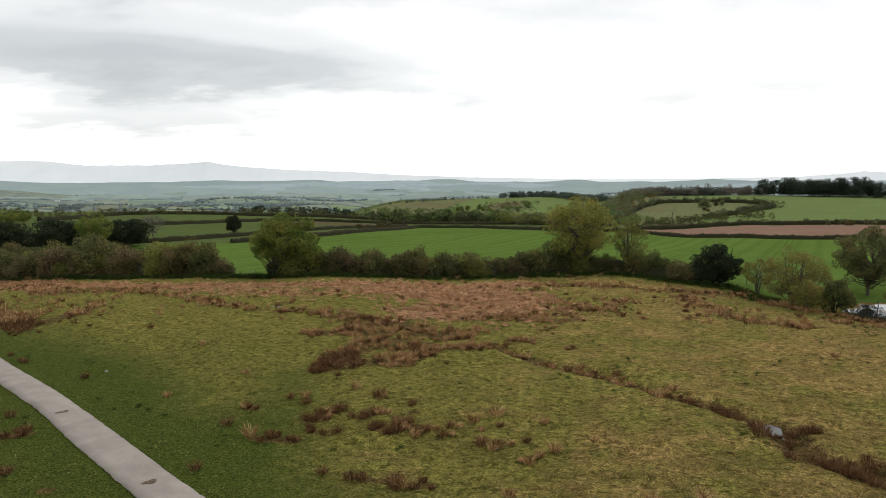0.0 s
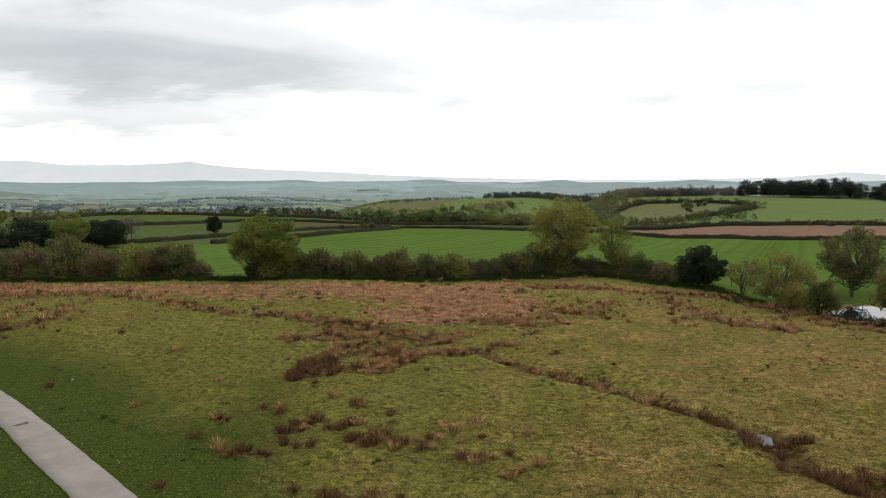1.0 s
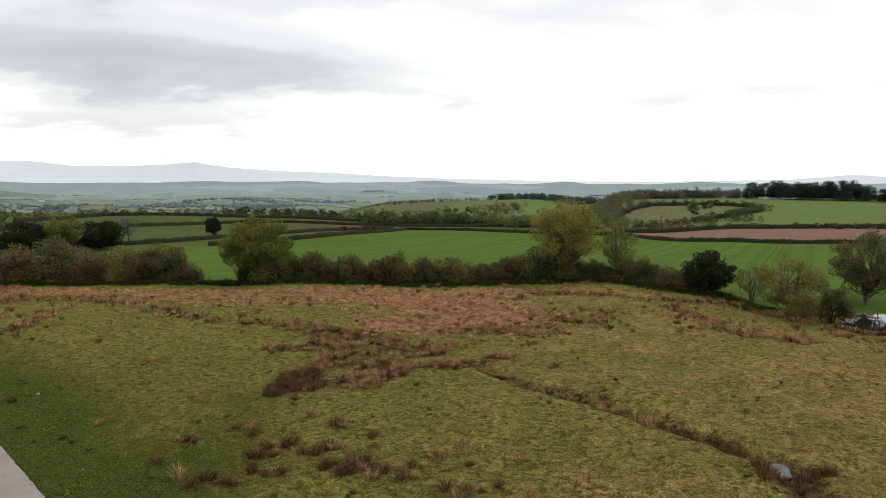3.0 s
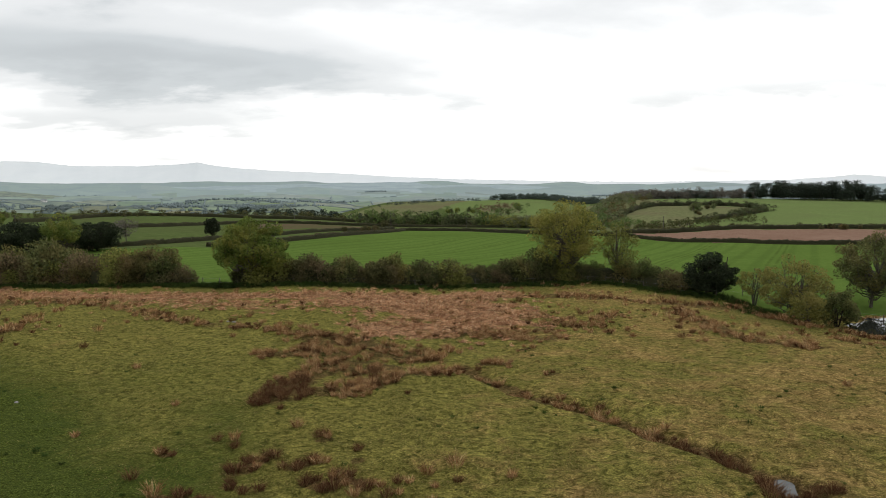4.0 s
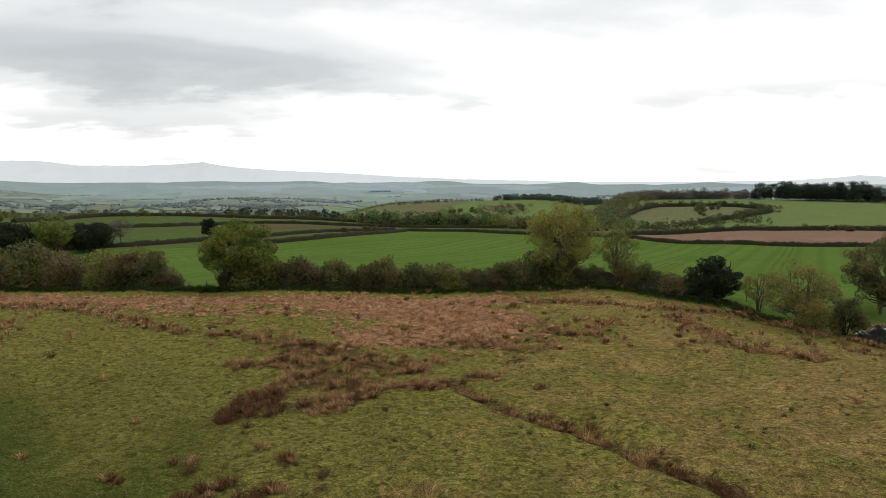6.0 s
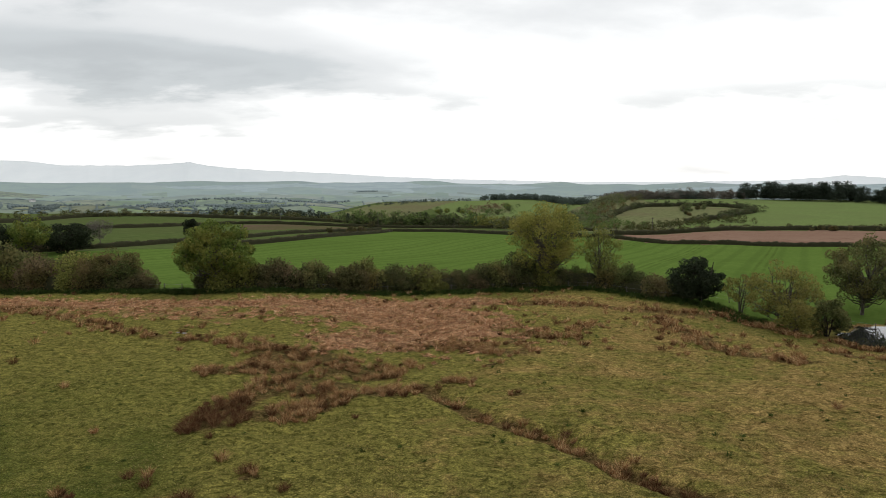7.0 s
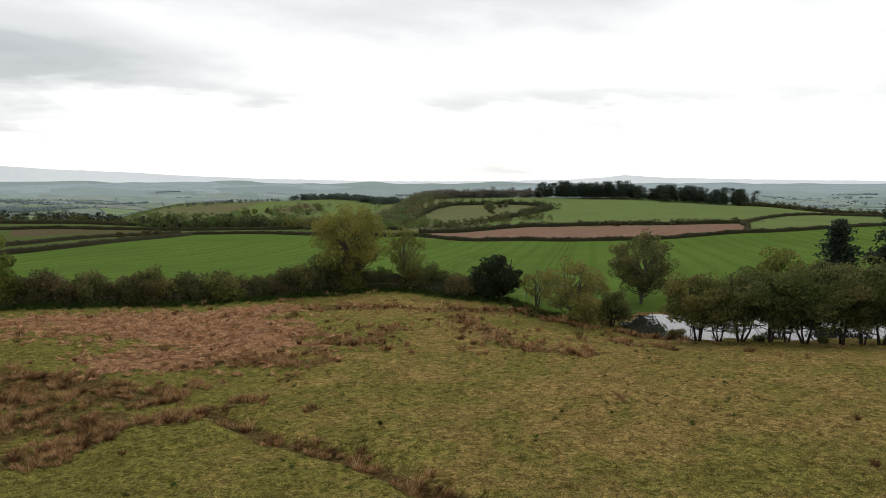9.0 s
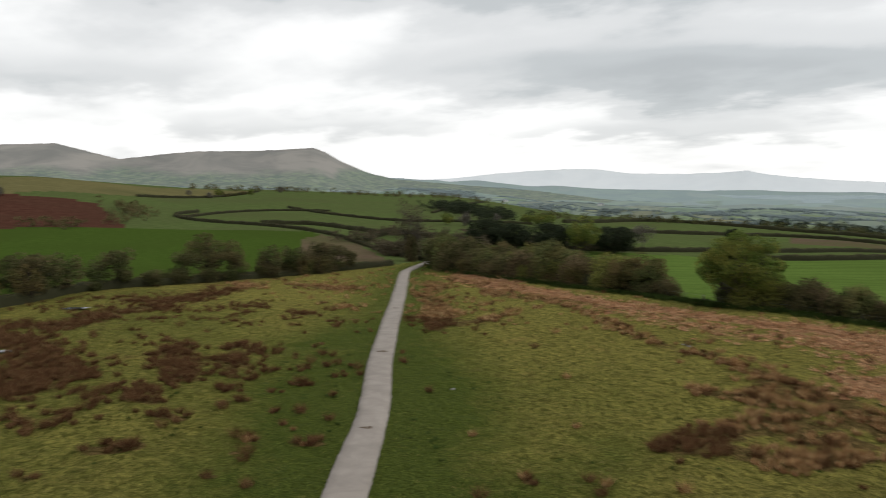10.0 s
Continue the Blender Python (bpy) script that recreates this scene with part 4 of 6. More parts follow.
def tree(name, label, category, seed, tall, wide, bole, trunk_r, leaf, bark, leaves, size, stems=1, lobes=26, twigs=60, group="", tuft=1.0, high=0.5):
    rng = np.random.RandomState(seed)
    t = thing(name, label, category, group)
    pts, lob = lumps(rng, leaves, wide, bole, tall, lobes, tuft=tuft, waist=high)
    stem_paths, limb_paths = [], []
    for s in range(stems):
        off = np.array([0.0, 0, 0]) if stems == 1 else np.array([math.cos(s * 2.4), math.sin(s * 2.4), 0]) * trunk_r * 1.8
        lean = rng.normal(0, 0.06, 2) + off[:2] * 0.25 / max(trunk_r, 0.1) * (0.35 if stems > 1 else 0)
        hs = np.linspace(0, tall * 0.86, 7)
        wob = np.cumsum(rng.normal(0, 0.018 * tall, (7, 2)), 0)
        p = [(off + [lean[0] * h + wob[i, 0] * (i > 0), lean[1] * h + wob[i, 1] * (i > 0), h - (0.4 if i == 0 else 0)], trunk_r * (1.35 if i == 0 else 1) * (1 - 0.88 * h / tall / 0.9) + 0.015) for i, h in enumerate(hs)]
        stem_paths.append(p)
    for i, c in enumerate(lob):
        base = stem_paths[i % stems]
        z0 = min(max(bole * 0.55, c[2] * rng.uniform(0.42, 0.66)), tall * 0.7)
        k = z0 / (tall * 0.86) * 6
        a, f = int(min(k, 5)), min(k, 5) - int(min(k, 5))
        s0 = base[a][0] * (1 - f) + base[a + 1][0] * f
        r0 = (base[a][1] * (1 - f) + base[a + 1][1] * f) * 0.55
        bend = (s0 + c) / 2 + rng.normal(0, 0.05 * wide, 3) - [0, 0, 0.05 * wide]
        limb_paths.append([(s0, r0), (s0 * 0.6 + bend * 0.4 + rng.normal(0, 0.1, 3), r0 * 0.8), (bend, r0 * 0.6), (c, r0 * 0.28)])
        for q in range(twigs // len(lob) + 1):
            e = pts[rng.randint(len(pts))] if q % 3 == 2 else c + rng.normal(0, 0.10 * wide * tuft, 3)
            g = bend * 0.5 + c * 0.5
            if np.linalg.norm(e - g) < wide * 0.45 * tuft:
                limb_paths.append([(g, r0 * 0.35), ((g + e) / 2 + rng.normal(0, 0.1, 3), r0 * 0.22), (e, 0.012)])
    for path in stem_paths:
        part("trunk", mesh_data("trunk", *tubes([path], 7), bark, smooth=True), t)
    part("branch", mesh_data("branch", *tubes(limb_paths, 4), bark, smooth=True), t)
    pts = pts[pts[:, 2] > bole * 0.7]
    part("crown", mesh_data("crown", *leaf_cards(rng, pts, size), leaf), t)
    return t


def shrub(name, label, seed, tall, wide, leaf, bark, leaves, size, group, category="shrub", twiggy=40):
    rng = np.random.RandomState(seed)
    t = thing(name, label, category, group)
    lobes = 16
    a, q = rng.uniform(0, 2 * np.pi, lobes), np.sqrt(rng.uniform(0, 1, lobes))
    lob = np.column_stack([np.cos(a) * q * wide * 0.36, np.sin(a) * q * wide * 0.28, tall * (0.80 - 0.30 * q ** 2) * rng.uniform(0.55, 1.0, lobes)])
    pick = rng.randint(0, lobes, leaves)
    d = rng.normal(size=(leaves, 3))
    d /= np.linalg.norm(d, axis=1)[:, None]
    pts = lob[pick] + d * rng.uniform(0.5, 1.0, (leaves, 1)) * [wide * 0.20, wide * 0.20, tall * 0.22]
    skirt = rng.uniform(0, 1, leaves) < 0.34
    pts[skirt, 2] *= rng.uniform(0, 0.75, skirt.sum())
    pts[:, 2] = np.maximum(pts[:, 2], 0.05)
    stems, twigs = [], []
    for i in range(twiggy):
        e = pts[rng.randint(leaves)]
        s = np.array([*(rng.normal(0, wide * 0.12, 2)), -0.3])
        m = s * 0.45 + e * 0.55 + [*rng.normal(0, 0.15, 2), tall * 0.06]
        stems.append([(s, 0.05), (m, 0.03), (e + (e - m) * rng.uniform(0.1, 0.42), 0.012)])
        for _ in range(2):
            twigs.append([(m, 0.02), (m * 0.45 + pts[rng.randint(leaves)] * 0.55, 0.008)])
    part("stem", mesh_data("stem", *tubes(stems + twigs, 4), bark, smooth=True), t)
    part("foliage", mesh_data("foliage", *leaf_cards(rng, pts, size), leaf), t)
    return t


def conifer(name, label, seed, tall, wide, leaf, bark, group="", ragged=0.2, bare=0.08, per=90, full=0.8):
    rng = np.random.RandomState(seed)
    t = thing(name, label, "conifer", group)
    part("trunk", mesh_data("trunk", *tubes([[((0, 0, -0.4), 0.022 * tall), ((0, 0, tall * 0.5), 0.013 * tall), ((0, 0, tall), 0.02)]], 7), bark, smooth=True), t)
    limbs, cards = [], []
    for h in np.arange(tall * bare, tall * 0.97, tall * 0.042):
        f = 1 - (h / tall)
        for k in range(7):
            a = rng.uniform(0, 2 * np.pi)
            ln = wide / 2 * (f ** full + 0.04) * rng.uniform(1 - 2 * ragged, 1 + ragged)
            tip = np.array([math.cos(a) * ln, math.sin(a) * ln, h - ln * 0.16])
            limbs.append([((0, 0, h), 0.05), (tip * [0.5, 0.5, 1] + [0, 0, ln * 0.05], 0.03), (tip, 0.01)])
            n = max(4, int(per * ln / wide))
            u = rng.uniform(0.15, 1, (n, 1))
            cards.append(np.array([0, 0, h]) * (1 - u) + tip * u + rng.normal(0, 1, (n, 3)) * [0.10 * wide * 0.5, 0.10 * wide * 0.5, 0.015 * tall] - [0, 0, 0.01 * tall])
    part("branch", mesh_data("branch", *tubes(limbs, 3), bark), t)
    part("needles", mesh_data("needles", *leaf_cards(rng, np.vstack(cards), 0.017 * tall, 0.6), leaf), t)
    return t


def pine(name, label, seed, tall, wide, group, leaf=0.58, per=30):
    """Bare pole below, flat dark tufts above."""
    rng = np.random.RandomState(seed)
    t = thing(name, label, "pine", group)
    lean = rng.normal(0, 0.03, 2)
    path = [((lean[0] * h, lean[1] * h, h - (0.5 if h == 0 else 0)), 0.26 * (1 - h / tall * 0.85)) for h in np.linspace(0, tall * 0.95, 5)]
    limbs, cards = [], []
    for i in range(24):
        h = tall * rng.uniform(0.14, 0.97)
        a = rng.uniform(0, 2 * np.pi)
        ln = wide * 0.5 * rng.uniform(0.35, 1.0) * (1.2 - 0.75 * h / tall)
        c = np.array([lean[0] * h + math.cos(a) * ln, lean[1] * h + math.sin(a) * ln, h])
        limbs.append([((lean[0] * h, lean[1] * h, h - 0.8), 0.09), (c, 0.03)])
        cards.append(c + rng.normal(0, 1, (per, 3)) * [wide * 0.16, wide * 0.16, tall * 0.05])
    part("trunk", mesh_data("trunk", *tubes([path], 6), DARKBARK, smooth=True), t)
    part("branch", mesh_data("branch", *tubes(limbs, 3), DARKBARK), t)
    part("crown", mesh_data("crown", *leaf_cards(rng, np.vstack(cards), leaf, 0.4), L_PINE), t)
    return t


def at(ob, x, y, turn=0.0, size=1.0, sink=0.0, tall=1.0):
    ob.scale = (size, size, size * tall)
    ob.matrix_basis = pose(x, y, float(height(x, y)) - sink, 0, 0, turn) @ Matrix.Diagonal((size, size, size * tall, 1))
    return ob


def again(ob, x, y, turn=0.0, size=1.0, sink=0.0, tall=1.0):
    c = copy_thing(ob, pose(0, 0, 0))
    return at(c, x, y, turn, size, sink, tall)


def plant_all(kinds, spots, sink=0.0):
    """The first spots take the built plants themselves, the rest copies."""
    free = list(kinds)
    for i, (x, y, turn, size, k) in enumerate(spots):
        ob = kinds[k % len(kinds)]
        if ob in free:
            free.remove(ob)
            at(ob, x, y, turn, size, sink)
        else:
            again(ob, x, y, turn, size, sink)


# trees along the hedge beyond the pasture
at(tree("sycamore", "full dark green hedgerow sycamore with yellowing top", "tree", 11, 13.4, 15.4, 0.6, 0.42, L_SYC, BARK, 26000, 0.19, lobes=110, twigs=160, tuft=0.54), -33.4, 123.4, 0, 0.83)
at(tree("field_maple", "tall olive multi-stemmed tree in young leaf", "tree", 12, 15.4, 14.6, 1.8, 0.22, L_OLIVE, BARK, 19000, 0.15, stems=5, lobes=150, twigs=330, tuft=0.44, high=0.62), 18.5, 134.2, 40, 0.93)
at(tree("ash_tree", "slender thinly leaved tree beside the hedge", "tree", 13, 11.4, 8.6, 1.8, 0.16, L_ASH, BARK, 5200, 0.13, lobes=64, twigs=190, tuft=0.50), 28.2, 137, 10, 0.958)
at(tree("yew_tree", "dense near-black broad yew at the hedge end", "tree", 14, 7.6, 8.6, 0.1, 0.25, L_DARK, DARKBARK, 15000, 0.15, stems=2, lobes=90, twigs=30, tuft=0.56), 39.8, 122.0, 0, 0.93)
at(tree("goat_willow", "spreading yellow-green willow in catkin", "tree", 15, 8.8, 11.0, 0.6, 0.11, L_CATKIN, BARK, 10000, 0.115, stems=6, lobes=84, twigs=260, tuft=0.46), 47.8, 111.4)
at(tree("sallow", "thin pale sallow with several bare stems", "tree", 20, 6.4, 5.6, 0.8, 0.08, L_CATKIN, BARK, 2200, 0.12, stems=4, lobes=40, twigs=150, tuft=0.46), 44.4, 116.6)
at(tree("young_willow", "thin grey-green willow bush near the pond", "tree", 16, 4.6, 5.6, 0.2, 0.07, L_CATKIN, BARK, 4000, 0.12, stems=4, lobes=32, twigs=90, tuft=0.7), 46.6, 104.8)
at(tree("thorn_bush", "low dark thorn bush beside the pond", "tree", 17, 5.0, 5.6, 0.1, 0.07, L_WILLOW, DARKBARK, 6500, 0.12, stems=4, lobes=36, twigs=60, tuft=0.7), 51.0, 105.6)
at(tree("alder", "rounded olive alder with pale trunk at the field edge", "tree", 18, 12.0, 11.0, 1.0, 0.20, L_WILLOW, BARK, 15000, 0.135, lobes=110, twigs=240, tuft=0.44), 62.0, 117.2)
at(tree("hedge_oak", "small round hedgerow tree just in leaf", "tree", 19, 8.0, 11.5, 0.5, 0.22, L_HEDGE, DARKBARK, 9000, 0.15, stems=2, lobes=70, twigs=150, tuft=0.58), -51, 127.5, 0, 0.83)
# pond trees on the near bank
pondtrees = [tree("pond_willow", "leaning dark willow with bare lower stems on the pond bank", "tree", s, h, w, 1.2, 0.10, L_WILLOW, DARKBARK, 11000, 0.125, stems=k + 1, lobes=72, twigs=150, tuft=0.56, group="pond willows")
             for s, h, w, k in ((21, 7.6, 8.6, 2), (22, 8.6, 10.4, 3), (23, 8.9, 11.2, 2))]
plant_all(pondtrees, [(55.4, 92.2, 0, 1.12, 0), (59.6, 90.0, 40, 1.08, 1), (62.4, 88.4, 90, 1.06, 2), (65.6, 86.4, 200, 1.1, 1), (68.6, 84.2, 130, 1.15, 2), (71.8, 82.0, 20, 1.15, 1), (75.4, 79.8, 250, 1.12, 2),
                      (79.5, 77.6, 70, 1.1, 1), (84, 75.5, 160, 1.1, 2), (57.6, 91.2, 210, 0.8, 1), (64.0, 87.6, 300, 0.85, 0), (70.4, 83.2, 280, 0.9, 0), (77.6, 78.6, 30, 0.95, 0)])
at(conifer("spruce", "dark spruce rising behind the pond willows", 31, 13.6, 10.0, L_PINE, DARKBARK, ragged=0.28, bare=0.24, per=330), 87.5, 105.5)
at(conifer("spruce", "ragged dark spruce with sparse limbs beyond the pond", 32, 17.5, 11.0, L_PINE, DARKBARK, ragged=0.42, bare=0.24, per=230, full=0.65), 94.0, 101.0)
at(tree("birch", "half-leaved rounded birch behind the pond", "tree", 33, 9.6, 8.0, 3.0, 0.15, L_ASH, BARK, 2800, 0.21, lobes=18, twigs=120), 79.0, 107.0)
bank = [shrub("bank_shrub", "low dark twiggy bush on the pond bank", 24 + s, h, w, L_WILLOW, DARKBARK, 1500, 0.11, "pond bank bushes", twiggy=50) for s, h, w in ((0, 2.2, 3.4), (1, 1.7, 3.0))]
plant_all(bank, [(53.4, 93.6, 0, 0.75, 0), (61.6, 89.4, 120, 0.55, 1), (67.2, 85.6, 200, 0.6, 1), (73.8, 81.2, 300, 0.7, 1), (77.0, 79.2, 80, 0.8, 0), (81.6, 77.0, 10, 1.0, 1)])
# trees west of the lane and by its end
at(tree("ivy_ash", "tall bare ash with ivy on its trunk beside the lane", "tree", 41, 18.5, 10.5, 3.0, 0.34, L_BROWN, BARK, 2600, 0.20, stems=2, lobes=30, twigs=240), -141.6, 161, 0, 0.993)
at(shrub("ivy", "dense dark ivy round the ash trunk", 42, 9.0, 4.6, L_HEDGE, DARKBARK, 2400, 0.28, "", "ivy"), -140.3, 159.5, 0, 0.994)
at(tree("hawthorn_tree", "broad brown hawthorn just coming into leaf", "tree", 43, 9.4, 12.5, 0.6, 0.2, L_HEDGE, DARKBARK, 6500, 0.16, stems=3, lobes=60, twigs=180, tuft=0.58), -125.5, 89.5)
at(tree("hawthorn_bush", "dense brown hawthorn at the corner of the thorn hedge", "tree", 49, 6.4, 9.0, 0.2, 0.12, L_HEDGE, DARKBARK, 7000, 0.14, stems=4, lobes=60, twigs=120, tuft=0.6), -114.8, 52.8)
evergreens = [tree("evergreen_oak", "broad black-green evergreen in the field hedge", "tree", s, 9.0, 14.0, 0.1, 0.3, L_DARK, DARKBARK, 8000, 0.25, lobes=54, twigs=20, tuft=0.72, group="dark evergreens") for s in (44, 45)]
plant_all(evergreens, [(-133.6, 198.3, 0, 0.95, 0), (-119.4, 198, 50, 1.0, 1), (-103.7, 208.8, 90, 0.98, 0), (-149.8, 204.1, 140, 1.05, 1)])
at(tree("maple", "upright mid-green tree between dark evergreens", "tree", 46, 13.6, 12.5, 0.8, 0.3, L_SYC, BARK, 8000, 0.24, lobes=60, twigs=60, tuft=0.66), -108.9, 199.4, 0, 0.83)
at(tree("bare_ash", "pale leafless ash in the field hedge", "tree", 47, 10.5, 9.5, 1.6, 0.18, L_TWIG, BARK, 1500, 0.20, lobes=24, twigs=200), -106.4, 231.9, 0, 0.83)
at(tree("holly", "upright clipped black-green holly in a sheep pasture", "tree", 48, 8.4, 6.2, 0.1, 0.2, L_DARK, DARKBARK, 6000, 0.20, lobes=60, twigs=20, tuft=0.6), -92.1, 269.8)


def overgrown_hedges():
    kinds = [shrub("hedge_shrub", lab, s, h, w, {54: L_WILLOW, 55: L_ASH, 56: L_BUD}.get(s, L_HEDGE), DARKBARK, n, 0.132, "overgrown pasture hedge", twiggy=tw)
             for lab, s, h, w, n, tw in (("overgrown brown-green hawthorn in the pasture hedge", 51, 4.4, 6.0, 4200, 30), ("twiggy blackthorn shrub in the pasture hedge", 52, 4.0, 5.6, 3600, 44),
                                         ("thick dark bramble and hazel in the hedge", 53, 3.6, 6.0, 4200, 24), ("budding hazel shrub with upright stems", 54, 4.9, 5.2, 3800, 44),
                                         ("spreading olive shrub in fresh leaf", 55, 4.4, 6.2, 3000, 50), ("reddish thorn shrub still in bud", 56, 4.6, 5.8, 2600, 60))]
    rng = np.random.RandomState(8)
    spots = []
    for line, step, lo, hi, gaps in ((NEAR_HEDGE, 1.5, 0.55, 1.65, ((-43.4, -36.4), (39, 60))), (WEST_HEDGE, 3.4, 0.5, 1.3, ()), (SCRUB_HEDGE, 2.2, 1.0, 1.8, ())):
        for x, y in chain(line, step):
            if any(a < x < b for a, b in gaps):
                continue
            f = float(nearness(x, y)) * rng.uniform(lo, hi) * (rng.uniform(0.85, 1.6) if x < -52 and line is NEAR_HEDGE else 1.0) * (0.78 if x > 24 else 1.0)
            spots.append((x + rng.normal(0, 0.5), y + rng.normal(0, 0.8), rng.uniform(0, 360), f, int(rng.choice([0, 0, 1, 1, 2, 2, 3, 4, 5]))))
    plant_all(kinds, [s for s in spots if s[0] > -127 and s[1] > 100 or s[4] == 2], 0.1)
    thorns = [tree("thorn_tree", lab, "tree", s, h, w, 0.4, 0.09, L_HEDGE, DARKBARK, n, 0.16, stems=3, lobes=18, twigs=110, group="thorn hedge by the grazing field")
              for lab, s, h, w, n in (("twiggy brown thorn just in bud", 57, 5.6, 5.6, 2200), ("straggling thin thorn with few leaves", 58, 6.6, 5.0, 1500))]
    plant_all(thorns, [(x, y, t, f, k) for x, y, t, f, k in spots if x < -92 and y < 131 and k != 2], 0.1)


overgrown_hedges()


def clipped_hedge(line, tall, wide, label, seed, step=0.9, group="field hedges"):
    """A trimmed field hedge: a lumpy bank of leaves with a ragged skin."""
    rng = np.random.RandomState(seed)
    tall, wide = tall * 0.72, wide * 0.70
    c = chain(line, step)
    d = np.gradient(c, axis=0)
    d /= np.linalg.norm(d, axis=1)[:, None] + 1e-9
    side = np.stack([-d[:, 1], d[:, 0]], 1)
    z = height(c[:, 0], c[:, 1])
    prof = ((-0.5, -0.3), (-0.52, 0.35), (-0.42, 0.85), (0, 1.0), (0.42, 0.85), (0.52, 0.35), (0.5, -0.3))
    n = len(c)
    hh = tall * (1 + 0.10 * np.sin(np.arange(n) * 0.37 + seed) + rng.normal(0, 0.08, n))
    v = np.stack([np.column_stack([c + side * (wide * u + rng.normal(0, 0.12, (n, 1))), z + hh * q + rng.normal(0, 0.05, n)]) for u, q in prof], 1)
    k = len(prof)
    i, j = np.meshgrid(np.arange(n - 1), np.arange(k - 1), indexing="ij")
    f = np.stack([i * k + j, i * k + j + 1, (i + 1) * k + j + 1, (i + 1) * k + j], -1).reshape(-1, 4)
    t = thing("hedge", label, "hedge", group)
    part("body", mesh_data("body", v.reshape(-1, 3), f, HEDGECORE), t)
    m = n * 15
    a = rng.randint(0, n, m)
    s = rng.uniform(-0.55, 0.55, m)
    q = np.column_stack([c[a] + side[a] * (s * wide)[:, None] + d[a] * rng.uniform(-step / 2, step / 2, (m, 1)), z[a] + hh[a] * (1.02 - 1.1 * s ** 2) * np.where(rng.uniform(size=m) < 0.6, 1, rng.uniform(0.2, 1, m))])
    part("foliage", mesh_data("foliage", *leaf_cards(rng, q, 0.22), L_FIELDHEDGE), t)


HEDGES = [
    ([(-80.4, 232.5), (-59, 269.6), (-48.9, 310.7), (-32, 409.4)], 2.2, 2.2, "clipped field hedge beside a lane"), ([(-111.1, 210.9), (-95.4, 233.4), (-78.8, 288.3), (-61.4, 363.3), (-39.7, 424)], 2.0, 2.0, "clipped brown field hedge along a lane"),
    ([(-32, 411.9), (7.7, 409.1), (35.5, 330.5), (67.5, 305.8)], 2.2, 2.0, "clipped hedge at the far side of a cereal field"), ([(67.5, 305.8), (95, 275), (132, 254), (187, 255), (221, 257), (266, 269), (330, 300)], 2.0, 2.2, "dark clipped hedge below the ploughed field"),
    ([(73.4, 333.4), (121, 349), (181, 348), (237, 324)], 2.8, 3.0, "thick hedge above the ploughed field"), ([(187, 257), (215, 292), (237, 324), (300, 374), (405, 404)], 2.2, 2.4, "field hedge crossing the green hill"),
    ([(-172.8, 312.9), (-152.3, 353.3), (-124.9, 431.5), (-79.2, 435.2), (-40.4, 455.1)], 2.4, 2.4, "brown hedge between sheep fields"), ([(-231.6, 371.4), (-231.4, 463.1), (-188.7, 501.6), (-107.8, 498), (-39.4, 497.3)], 3.0, 3.5, "ragged hedge on the valley edge"),
    ([(-133.7, 161.2), (-190, 180), (-226, 185), (-300, 168), (-345, 200)], 1.8, 2.0, "low dark hedge above the grazing field"), ([(-257, 183), (-250, 205), (-222, 208), (-204, 212)], 2.4, 3.0, "thick hedge between green fields"),
    ([(-300, 169), (-341, 214), (-351, 249), (-338, 281)], 1.6, 1.8, "thin hedge dividing hill fields"), ([(-370, 273), (-303, 262), (-262, 266), (-232, 290), (-215, 318)], 1.8, 2.0, "long hedge climbing the hill fields"),
    ([(-190, 181), (-205, 215), (-140.5, 205.1), (-111.1, 210.1)], 2.6, 3.0, "overgrown hedge beyond the lane"), ([(-420, 200), (-470, 285), (-545, 360)], 2.0, 2.4, "hedge along a pale hill pasture"),
    ([(86.2, 446.1), (111.5, 497.9), (140, 545), (165, 562), (196, 573), (216, 552), (212, 512), (192, 484), (168, 455), (140, 437)], 3.6, 4.0, "dark overgrown hedge looping round a small field"),
    ([(384, 525), (398, 460), (410, 405), (432, 345)], 4.0, 4.0, "tall dark hedge along the hill's crest"),
    (WEST_HEDGE, 2.0, 2.6, "low dark bramble hedge beneath the thorns"),
    (NEAR_HEDGE[:4] + [(-45.2, 125.5)], 3.0, 4.0, "dense dark bramble bank beneath the overgrown hedge"), ([(-36.4, 124.5)] + NEAR_HEDGE[5:11], 2.9, 3.2, "low dark bramble bank beneath the pasture hedge"),
    (SCRUB_HEDGE, 4.2, 5.0, "tangled brown thorn scrub behind the pasture hedge"),
    ([(-299.1, 329), (-359.9, 419.9), (-420, 520)], 1.8, 2.2, "distant field hedge on the slope"), ([(-40.4, 452.5), (9.8, 458.7), (57.9, 424.7), (75.2, 385.8)], 2.2, 2.4, "hedge below the wood"),
]
for number, (line, tall, wide, label) in enumerate(HEDGES):
    clipped_hedge(line, tall, wide, label, 60 + number)


